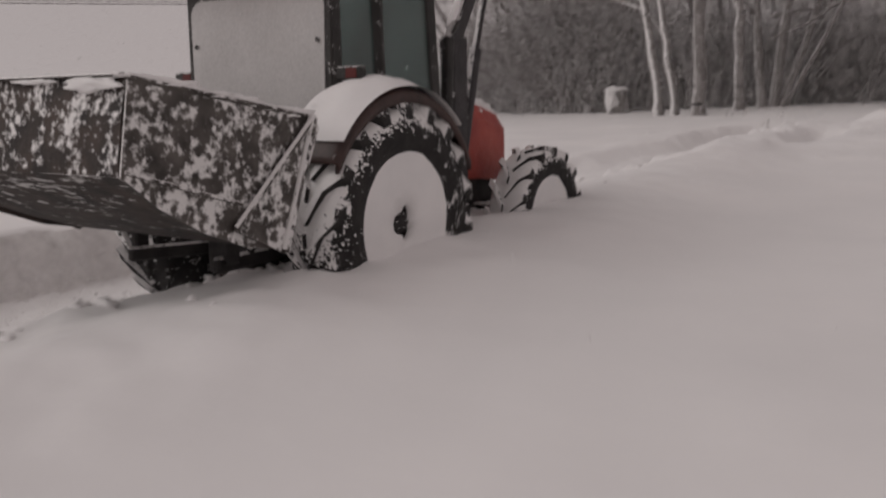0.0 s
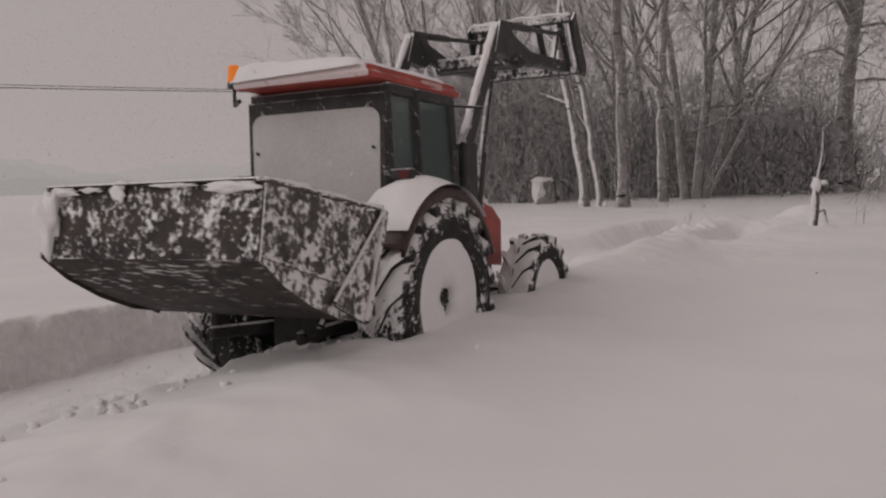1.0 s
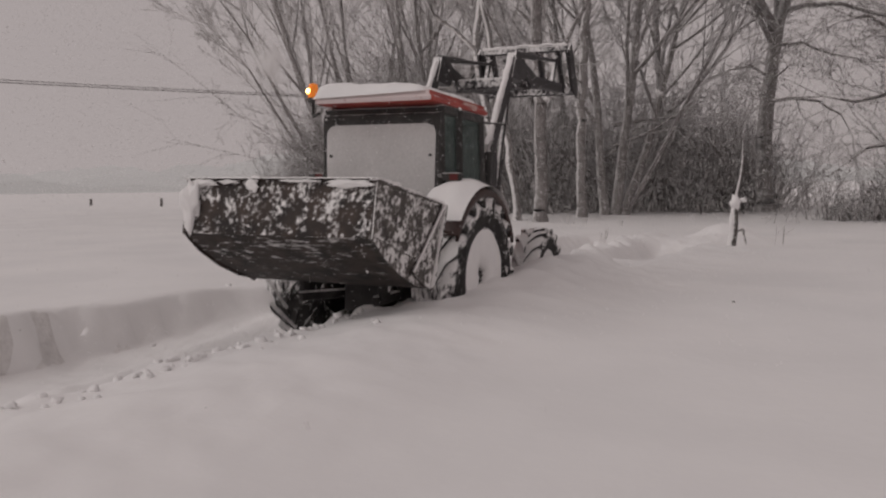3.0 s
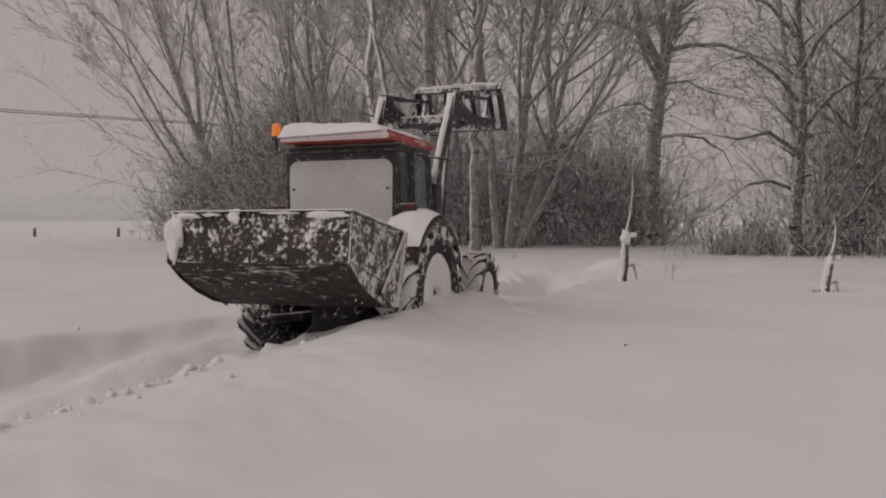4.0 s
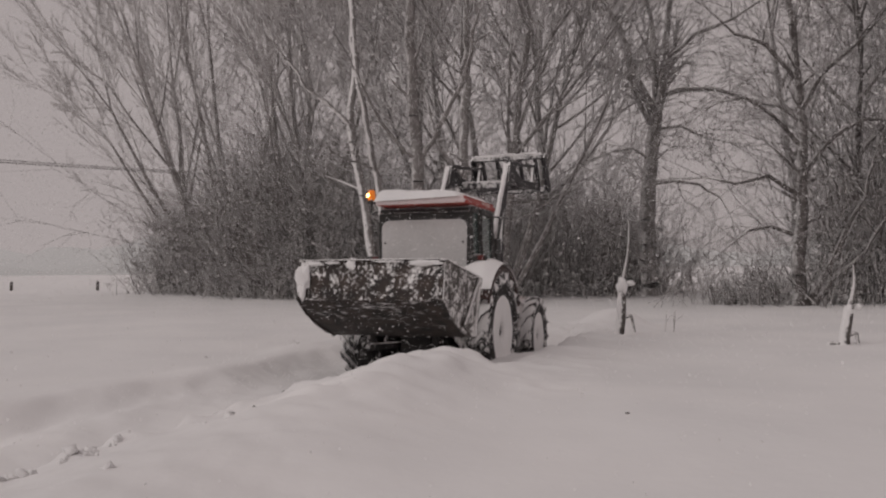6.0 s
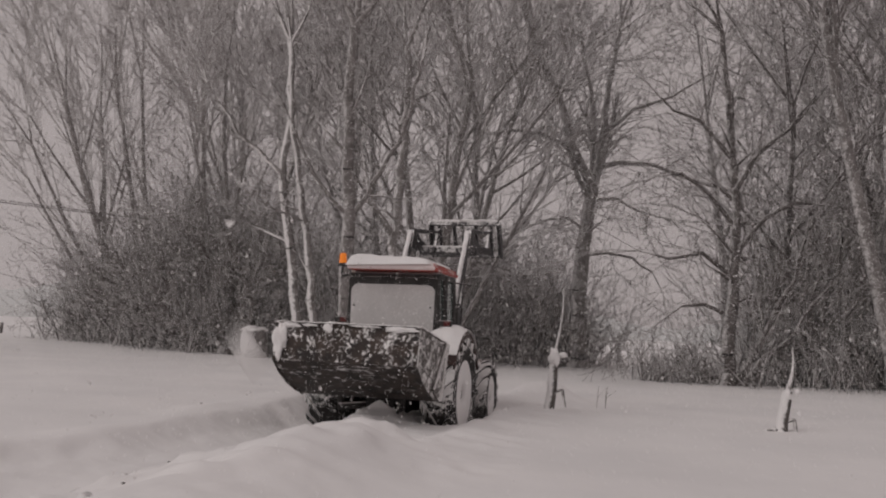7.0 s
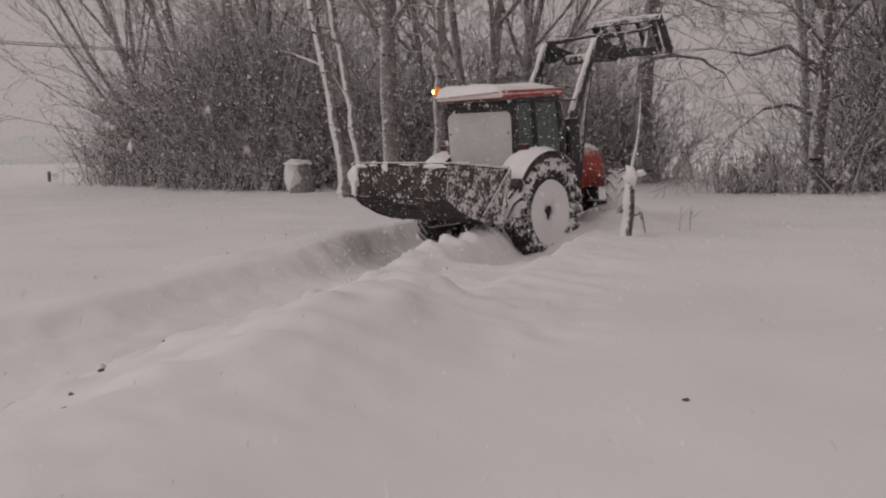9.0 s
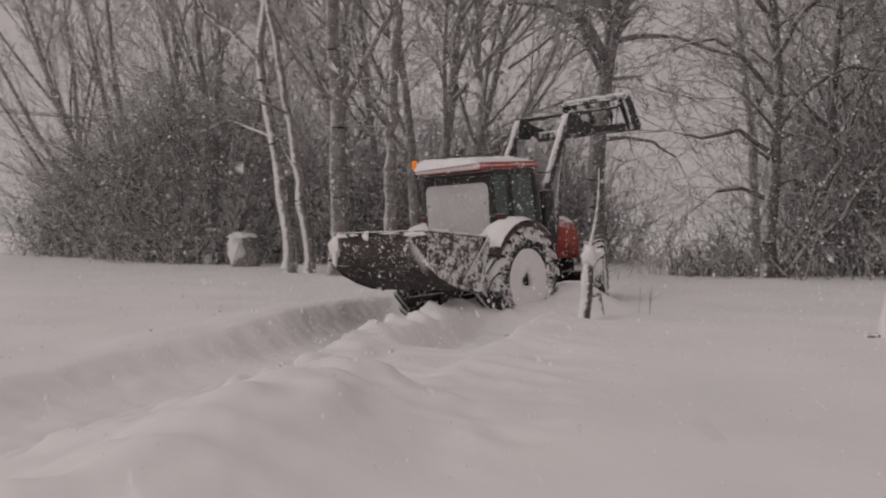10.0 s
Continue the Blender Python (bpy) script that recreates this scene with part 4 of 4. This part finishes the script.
def make_bucket():
    """The open steel box that the tractor carries behind it."""
    b = new("rear_bucket")
    prof = dict(top=(-1.92, 1.63), low=(-1.99, 1.20), toe=(-1.04, 0.755), lip=(-0.79, 1.44))
    hw, th = 0.86, 0.012

    def sheet(name, p, q, y0, y1, mat, label="", parts=26, rough=0.010, thick=(0.02, 0, 0.012), belly=0.0):
        bm, rows = bmesh.new(), []
        for i in range(parts + 1):
            y = y0 + (y1 - y0) * i / parts
            row = []
            for j in range(9):
                f = j / 8
                k = rough * noise.noise(Vector((y * 4, f * 3, p[0]))) + (rough * 0.8 + belly) * math.sin(f * math.pi)
                row.append(bm.verts.new((p[0] + (q[0] - p[0]) * f - k, y, p[1] + (q[1] - p[1]) * f - k * 0.5)))
            rows.append(row)
        for a, c in zip(rows, rows[1:]):
            for j in range(8):
                bm.faces.new((a[j], a[j + 1], c[j + 1], c[j]))
        r = bmesh.ops.extrude_face_region(bm, geom=bm.faces[:])
        bmesh.ops.translate(bm, vec=thick, verts=[v for v in r["geom"] if isinstance(v, bmesh.types.BMVert)])
        return part(name, bm, mat, b, label)

    sheet("back_plate", prof["top"], prof["low"], -hw, hw, bucket_steel, "rusty dark plate with stuck snow")
    sheet("bottom_plate", prof["low"], prof["toe"], -hw, hw, under_steel, "dark worn underside", belly=0.055)
    for s in (-1, 1):
        y = s * (hw + 0.004)
        bm = prism(bmesh.new(), [(-1.92, y, 1.63), (-1.99, y, 1.20), (-1.80, y, 1.045), (-1.55, y, 0.905), (-1.28, y, 0.80), (-1.04, y, 0.755), (-0.79, y, 1.44)], (0, s * th, 0))
        bmesh.ops.triangulate(bm, faces=[f for f in bm.faces if len(f.verts) > 4])
        side = part("side_plate", bm, cheek_steel if s < 0 else bucket_steel, b, "scoured grey side sheet" if s < 0 else "")
        bm = prism(bmesh.new(), [(-0.77, y + s * 0.016, 1.46), (-1.36, y + s * 0.016, 0.89), (-1.03, y + s * 0.016, 0.735), (-0.74, y + s * 0.016, 1.38)], (0, s * 0.02, 0))
        part("cheek", bm, cheek_steel, side, "scraped wear plate")
        bm = beam(bmesh.new(), (-0.78, y + s * 0.035, 1.45), (-1.04, y + s * 0.035, 0.745), 0.05, 0.05)
        beam(bm, (-0.80, y + s * 0.04, 1.43), (-1.38, y + s * 0.04, 0.90), 0.03, 0.035)
        part("edge_bar", bm, cheek_steel, side)
        bm = beam(bmesh.new(), (-1.97, y + s * 0.012, 1.22), (-1.30, y + s * 0.02, 1.02), 0.012, 0.02, 0.004)
        beam(bm, (-1.93, y, 1.63), (-0.79, y, 1.45), 0.05, 0.035)
        part("rim_bar", bm, cheek_steel, side)
        bm = bmesh.new()
        for i in range(12):
            f = 0.04 + i * 0.082
            lump(bm, (-1.92 + 1.13 * f, y - s * 0.015, 1.635 - 0.19 * f), (0.12, 0.03 + 0.006 * (i % 3), 0.014 + 0.008 * ((i * 5) % 4)), i * 1.3 + s, 0.35, 2)
        part("rim_snow", bm, snow_lump, side, "snow along the rim", True)
    bm = beam(bmesh.new(), (-1.93, -hw, 1.635), (-1.93, hw, 1.635), 0.05, 0.022)
    part("top_rim", bm, bucket_steel, b)
    # the left corner carries a thick pad of driven snow
    pads = ((0.80, 1.43, 0.06, 0.085, 0.2), (0.70, 1.60, 0.022, 0.13, 0.026), (-0.66, 1.60, 0.020, 0.18, 0.03), (0.22, 1.59, 0.014, 0.05, 0.06), (-0.22, 1.618, 0.016, 0.15, 0.014), (0.45, 1.61, 0.014, 0.08, 0.018))
    for i, (y, z, sx, sy, sz) in enumerate(pads):
        part("stuck_snow", lump(bmesh.new(), (-1.945 - 0.16 * (1.63 - z) + 0.005, y, z), (sx, sy, sz), 3.3 + i * 1.9, 0.42, 3, False), snow_lump, b, "pad of driven snow" if i == 0 else "", True)
    bm = bmesh.new()
    lump(bm, (-1.32, 0.1, 1.25), (0.42, 0.62, 0.3), 2.2, 0.15, 3)
    part("snow_load", bm, snow_lump, b, "snow lying in the bucket", True)
    bm = beam(bmesh.new(), (-1.02, -0.8, 0.80), (-1.02, 0.8, 0.80), 0.08, 0.08)
    beam(bm, (-0.95, -0.4, 0.62), (-0.95, -0.4, 1.3), 0.06, 0.1)
    beam(bm, (-0.95, 0.4, 0.62), (-0.95, 0.4, 1.3), 0.06, 0.1)
    part("hitch_frame", bm, chassis, b, "dark hitch frame beneath")
    return tagged(b, "rusty steel rear bucket patched with driven snow", "bucket")


bucket = make_bucket()



# ---- small things in the field ----
def stake(x, y, tip, height, seed, name, label, foot=False, load=1.0):
    """A weathered post bent by snow, with a thin whip standing out of its head."""
    rnd = random.Random(seed)
    base = new(name)
    z = z_at(x, y) - 0.1
    base.location = (x, y, z)
    bm = bmesh.new()
    p, r = Vector((0, 0, -0.2)), 0.09
    pts = [p]
    for i in range(6):
        p = p + Vector((0.015 + rnd.gauss(0, 0.012), rnd.gauss(0, 0.01), (height + 0.2) / 6))
        pts.append(p)
    sweep(bm, pts, [r * (1 - 0.05 * i) for i in range(7)])
    part("stem", bm, post_wood, base, "dark weathered post", True)
    head = pts[-1]
    bm = bmesh.new()
    q = [head]
    for i in range(7):
        q.append(head + (Vector((tip[0], tip[1], tip[2])) - head) * ((i + 1) / 7) + Vector((0.04 * math.sin((i + 1) / 7 * math.pi), 0, 0)))
    sweep(bm, q, [0.030 * (1 - i / 9) for i in range(8)], 6)
    part("whip", bm, bark_birch, base, "thin snow-lined whip")
    bm = tube(bmesh.new(), pts[3], pts[3] + Vector((0.16, 0, 0.05)), 0.028, 0.024, 7)
    tube(bm, pts[3] + Vector((0.16, 0, 0.05)), pts[3] + Vector((0.22, 0.02, -0.22)), 0.026, 0.018, 7)
    part("side_branch", bm, post_wood, base)
    bm = bmesh.new()
    lump(bm, head + Vector((-0.01, -0.03, -0.05)), (0.085 * load, 0.08 * load, 0.14 * load), seed, 0.25, 2, False)
    lump(bm, head + Vector((0.12, -0.02, 0.0)), (0.07 * load, 0.06 * load, 0.045), seed + 1, 0.25, 2, False)
    lump(bm, pts[4] + Vector((-0.045, -0.03, -0.02)), (0.045 * load, 0.045 * load, 0.22 * load), seed + 2, 0.2, 2, False)
    part("stuck_snow", bm, snow_lump, base, "snow clinging to the post", True)
    if foot:
        bm = beam(bmesh.new(), (-0.2, 0, 0.1), (0.03, 0, 0.12), 0.07, 0.06, 0.015)
        part("foot", bm, post_wood, base)
    return tagged(base, label, "post")


stake(3.09, 18.14, (0.2, -0.15, 1.98), 0.95, 2, "stake", "snow-plastered wooden stake with a long thin whip")
stake(5.83, 16.13, (0.16, 0.0, 1.2), 0.62, 7, "stake", "short snow-plastered stake with a broken foot", True, 0.6)


def fence_post(x, y, h, seed):
    base = new("fence_post")
    base.location = (x, y, z_at(x, y) - 0.1)
    bm = tube(bmesh.new(), (0, 0, -0.3), (0.02, 0, h), 0.10, 0.09, 9)
    part("post", bm, post_wood, base)
    bm = bmesh.new()
    lump(bm, (0.0, 0, h), (0.11, 0.11, 0.07), seed, 0.2, 2)
    part("snow_cap", bm, snow_lump, base, "small cap of snow", True)
    return tagged(base, "low wooden fence post capped with snow", "fence post", "fence along the field")


for i, (x, y, h) in enumerate(((-13.7, 44.2, 0.8), (-17.9, 46.8, 0.55), (-23.0, 48.1, 0.55), (-28.5, 50.0, 0.5))):
    fence_post(x, y, h, i)


def hedge_post(x, y, h, r, seed):
    base = new("hedge_post")
    base.location = (x, y, z_at(x, y) - 0.1)
    part("post", sweep(bmesh.new(), [Vector((0, 0, -0.3)), Vector((0.01, 0, h * 0.5)), Vector((0.05, 0, h))], [r * 1.2, r, r * 0.85]), bark_grey, base, "", True)
    bm = bmesh.new()
    lump(bm, (-r * 0.5, -r * 0.5, h * 0.5), (r * 0.95, r * 0.9, h * 0.5), seed, 0.3, 2, False)
    lump(bm, (0.03, 0, h), (r * 1.1, r * 1.1, 0.1), seed + 1, 0.25, 2)
    part("stuck_snow", bm, snow_lump, base, "driven snow caked on one side", True)
    return tagged(base, "short thick post caked with driven snow at the hedge's foot", "post", "posts along the hedge")


for i, (x, y, h, r) in enumerate(((-9.6, 38.5, 0.9, 0.2), (-8.2, 37.2, 0.75, 0.16), (-7.6, 36.8, 0.6, 0.18), (-6.5, 35.8, 0.85, 0.19), (-4.9, 34.0, 0.6, 0.15))):
    hedge_post(x, y, h, r, i * 3.1)


def snowy_stump(x, y):
    base = new("tree_stump")
    base.location = (x, y, z_at(x, y) - 0.1)
    bm, rings = bmesh.new(), []
    for j, (r, z) in enumerate(((0.46, -0.2), (0.40, 0.15), (0.36, 0.5), (0.35, 0.85), (0.30, 0.97))):
        rings.append([bm.verts.new((r * (1 + 0.12 * math.sin(3 * a + j)) * math.cos(a), r * (1 + 0.1 * math.sin(5 * a)) * math.sin(a), z)) for a in [2 * math.pi * i / 18 for i in range(18)]])
    for a, b in zip(rings, rings[1:]):
        for i in range(18):
            bm.faces.new((a[i], a[(i + 1) % 18], b[(i + 1) % 18], b[i]))
    bm.faces.new(rings[-1])
    part("stump_wood", bm, bark_grey, base, "", True)
    bm = bmesh.new()
    lump(bm, (-0.05, -0.05, 0.95), (0.37, 0.35, 0.15), 4, 0.2)
    lump(bm, (-0.18, -0.2, 0.62), (0.27, 0.27, 0.46), 6, 0.15, 3, False)
    part("snow_cap", bm, snow_lump, base, "thick cap of driven snow", True)
    return tagged(base, "broken tree stump buried in driven snow", "tree stump")


snowy_stump(-3.62, 32.4)


def overhead_cable(p, q, sag, r):
    bm, n, rings = bmesh.new(), 24, []
    side = (Vector(q) - Vector(p)).cross(Vector((0, 0, 1))).normalized()
    for i in range(n + 1):
        f = i / n
        v = Vector(p).lerp(Vector(q), f)
        v.z -= sag * 4 * f * (1 - f)
        rings.append([bm.verts.new(v + (side * math.cos(a) + Vector((0, 0, 1)) * math.sin(a)) * r) for a in [k * math.pi / 3 for k in range(6)]])
    for a, b in zip(rings, rings[1:]):
        for k in range(6):
            bm.faces.new((a[k], b[k], b[(k + 1) % 6], a[(k + 1) % 6]))
    return tagged(link_mesh("overhead_cable", bm, cable_mat, smooth=True), "dark overhead cable strung past the trees", "cable", "overhead cables")


overhead_cable((-48, 1.5, 6.3), (-8.5, 40.5, 5.45), 0.5, 0.019)
overhead_cable((-48, 1.4, 6.48), (-8.5, 40.4, 5.5), 0.5, 0.015)


def dry_stalk(x, y, h, seed):
    rnd = random.Random(seed)
    bm = bmesh.new()
    p = Vector((x, y, z_at(x, y) - 0.1))
    for i in range(3):
        a = p + Vector((rnd.gauss(0, 0.05), rnd.gauss(0, 0.05), 0))
        d = Vector((rnd.gauss(0.15, 0.2), 0, 1)).normalized()
        b = a + d * (h + 0.1) * rnd.uniform(0.6, 1)
        tube(bm, a, b, 0.008, 0.004, 5)
        tube(bm, a.lerp(b, 0.6), a.lerp(b, 0.6) + Vector((rnd.gauss(0, 0.1), 0, 0.12)), 0.005, 0.003, 5)
    return tagged(link_mesh("dry_stalk", bm, twig_mat), "thin dry weed stalks standing out of the snow", "weed", "weed stalks in the field")


for i, (x, y, h) in enumerate(((4.14, 18.9, 0.45), (1.0, 21.6, 0.4), (0.2, 26.5, 0.45), (0.6, 26.0, 0.3), (1.6, 25.0, 0.3))):
    dry_stalk(x, y, h, i)


def clod(x, y, r, seed):
    bm = bmesh.new()
    lump(bm, (0, 0, 0), (r, r * 0.8, r * 0.6), seed, 0.4, 2, False)
    ob = link_mesh("soil_clod", bm, clod_mat)
    ob.location = (x, y, z_at(x, y) + r * 0.15)
    return tagged(ob, "small dark clod of frozen soil", "clod", "soil clods in the ploughed lane")


for i, (x, y, r) in enumerate(((-1.27, 11.4, 0.026), (-1.2, 11.65, 0.018), (-0.9, 10.6, 0.013), (1.85, 10.55, 0.016), (-1.05, 12.3, 0.013), (-0.75, 10.2, 0.012))):
    clod(x, y, r, i)


def chunk(x, y, r, seed):
    bm = bmesh.new()
    lump(bm, (0, 0, 0), (r, r * 0.85, r * 0.8), seed, 0.55, 2, False)
    ob = link_mesh("snow_chunk", bm, snow_lump, smooth=True)
    ob.location = (x, y, z_at(x, y) + r * 0.15)
    return tagged(ob, "broken chunk of ploughed snow", "snow chunk", "chunks thrown up along the lane")


def chunks_along():
    rnd = random.Random(8)
    for i in range(90):
        k = rnd.randrange(1, len(TRACK) - 1)
        (ax, ay), (bx, by) = TRACK[k], TRACK[k + 1]
        f = rnd.random()
        ln = math.hypot(bx - ax, by - ay)
        nx, ny = (by - ay) / ln, -(bx - ax) / ln
        off = rnd.choice((rnd.gauss(-0.3, 0.12), rnd.gauss(-0.5, 0.2), rnd.gauss(0.6, 0.3), rnd.gauss(-2.4, 0.2)))
        x, y = ax + (bx - ax) * f + nx * off, ay + (by - ay) * f + ny * off
        if y > 2:
            chunk(x, y, rnd.uniform(0.012, 0.03), i)
    for i in range(60):
        mid = rnd.uniform(2.5, 9.5)
        for k in range(rnd.randrange(1, 5)):
            y = mid + rnd.gauss(0, 0.07)
            x = float(np.interp(y, TRACK[:, 1], TRACK[:, 0])) + rnd.gauss(0.17, 0.08)
            chunk(x, y, rnd.uniform(0.012, 0.036), 100 + i * 5 + k)


chunks_along()
falling = []


def snowfall(name, count, lo, hi, size, v, seed, label):
    """Flakes as small tilted triangles, one cloud that sinks and drifts."""
    r = np.random.RandomState(seed)
    c = r.uniform(lo, hi, (count, 3))
    a, b = r.normal(size=(count, 3)), r.normal(size=(count, 3))
    a /= np.linalg.norm(a, axis=1, keepdims=True)
    b -= a * (a * b).sum(1, keepdims=True)
    b /= np.linalg.norm(b, axis=1, keepdims=True)
    s = size * r.uniform(0.55, 1.35, (count, 1))
    v3 = np.stack([c + a * s * 0.58, c - a * s * 0.29 + b * s * 0.5, c - a * s * 0.29 - b * s * 0.5], 1).reshape(-1, 3)
    ob = mesh_from(name, v3, np.arange(count * 3).reshape(-1, 3), flake_mat)
    falling.append((ob, v))
    return tagged(ob, label, "snowflakes", kind="stuff")


snowfall("falling_snow", 400000, (-17, 24.0, 0.5), (15, 32.5, 16.5), 0.0185, (0.15, -0.05, -0.5), 6, "curtain of falling snow before the trees")
snowfall("falling_snow", 230000, (-22, 12.5, 0.5), (16, 24, 15), 0.0165, (0.15, -0.05, -0.5), 1, "dense falling snow drifting through the air")
snowfall("falling_snow", 190000, (-12, 7.5, 0.5), (10, 19, 14), 0.0105, (0.3, -0.05, -0.6), 5, "fine snow filling the air over the field")
snowfall("falling_snow", 1800, (-7, 2.5, 0.4), (6, 13, 11), 0.011, (0.15, -0.05, -0.5), 2, "larger snowflakes falling close by")


def near_flakes(count, lo, hi, v, seed):
    """Clotted flakes driven past close by, each a small faceted clump."""
    r = np.random.RandomState(seed)
    c = r.uniform(lo, hi, (count, 1, 3))
    axes = np.array([(1, 0, 0), (-1, 0, 0), (0, 1, 0), (0, -1, 0), (0, 0, 1), (0, 0, -1)], float)
    size = r.uniform(0.004, 0.010, (count, 1, 1)) * r.uniform(0.6, 1.3, (count, 6, 1))
    faces = np.array([(0, 2, 4), (2, 1, 4), (1, 3, 4), (3, 0, 4), (2, 0, 5), (1, 2, 5), (3, 1, 5), (0, 3, 5)])
    f = (np.arange(count)[:, None, None] * 6 + faces[None]).reshape(-1, 3)
    ob = mesh_from("driven_snow", (c + axes[None] * size).reshape(-1, 3), f, flake_mat)
    falling.append((ob, v))
    return tagged(ob, "clotted snowflakes driven past on the wind", "snowflakes", kind="stuff")


near_flakes(2600, (-16, 1.5, 0.6), (6, 16, 14), (1.0, -0.2, -1.0), 3)


def snow_spray():
    """Powder thrown up round the wheels; it travels with the tractor."""
    r = np.random.RandomState(12)
    puffs = ((7000, (2.3, -1.25, 0.25), (0.45, 0.22, 0.16)), (9000, (-0.9, 0.95, 0.12), (0.65, 0.35, 0.14)), (5000, (-0.75, -0.75, 0.15), (0.3, 0.3, 0.10)), (4000, (0.9, -1.05, 0.2), (0.5, 0.15, 0.12)))
    c = np.concatenate([r.normal(mid, wide, (k, 3)) for k, mid, wide in puffs])
    c[:, 2] = np.abs(c[:, 2])
    k = len(c)
    tri = c[:, None] + r.normal(0, 0.0042, (k, 3, 3))
    ob = mesh_from("snow_spray", tri.reshape(-1, 3), np.arange(k * 3).reshape(-1, 3), flake_mat)
    return tagged(ob, "powder snow thrown up by the tractor's wheels", "snow spray", kind="stuff")


spray = snow_spray()


# ---- what moves ----
TRACTOR_ROWS = [
    (0, -2.786, 5.155, 0.026, 74.58, -2.33, 1.17),
    (0.5, -2.535, 6.044, 0.030, 75.27, -2.65, -0.20),
    (1, -2.250, 6.972, 0.019, 75.54, -2.33, -0.39),
    (1.5, -2.051, 7.855, 0.044, 75.04, -2.21, -0.42),
    (2, -1.808, 8.700, 0.022, 74.45, -2.07, 0.22),
    (3.3, -1.193, 10.947, 0.008, 74.09, -1.34, 1.04),
    (3.5, -1.034, 11.299, 0.028, 73.53, -0.58, 1.04),
    (4, -0.770, 12.005, 0.032, 73.39, -1.02, -0.58),
    (4.5, -0.511, 12.764, 0.057, 72.45, -1.43, -1.02),
    (5, -0.266, 13.562, 0.050, 69.87, -2.96, 0.80),
    (6.5, 0.511, 16.121, -0.026, 72.41, -0.45, -0.58),
    (7, 0.782, 16.693, -0.020, 72.47, -0.03, -0.18),
    (7.5, 0.955, 17.400, -0.033, 70.01, 1.11, 0.27),
    (8, 1.132, 17.999, -0.075, 64.25, 3.46, 0.89),
    (8.5, 1.327, 18.596, -0.027, 55.47, 3.73, 0.18),
    (9, 1.546, 19.288, -0.018, 47.44, 4.03, -0.05),
    (9.5, 1.765, 19.702, 0.008, 44.22, 5.00, 0.02),
    (10, 2.027, 20.123, 0.048, 46.28, 4.62, -2.01),
]


STEERING = ((0, 0), (4, 3), (6.5, 0), (7.5, 4), (8.5, 20), (9.0, 26), (10, 26))


def motions():
    rows = [(t, pose(x, y, z, roll, -pitch, head)) for t, x, y, z, head, pitch, roll in TRACTOR_ROWS]
    for thing in (tractor, bucket, spray):
        walk(thing, rows)
    far, last = 0.0, None
    spins = []
    for t, m in rows:
        if last is not None:
            far += (m.translation - last).length
        last = m.translation.copy()
        spins.append((t, far))
    for wheel, radius in wheels:
        home = wheel.location.copy()
        steer = STEERING if home.x > 1 else ((0, 0), (10, 0))
        walk(wheel, [(t, pose(*home, 0, math.degrees(s / radius), float(np.interp(t, *zip(*steer))))) for t, s in fine_steps(spins)])
    for bulb in turning:
        home = bulb.location.copy()
        walk(bulb, [(i * 0.25, pose(*home, 0, 0, 60 * (i - 1))) for i in range(41)])
    for cloud_of_flakes, v in falling:
        walk(cloud_of_flakes, [(0.0, pose(0, 0, 0)), (5.0, pose(v[0] * 5, v[1] * 5, v[2] * 5)), (10.0, pose(v[0] * 10, v[1] * 10, v[2] * 10))])


def fine_steps(spins):
    """The turning in steps of a quarter of a second."""
    ts, ss = [a for a, _ in spins], [b for _, b in spins]
    return [(i * 0.25, float(np.interp(i * 0.25, ts, ss))) for i in range(41)]


motions()
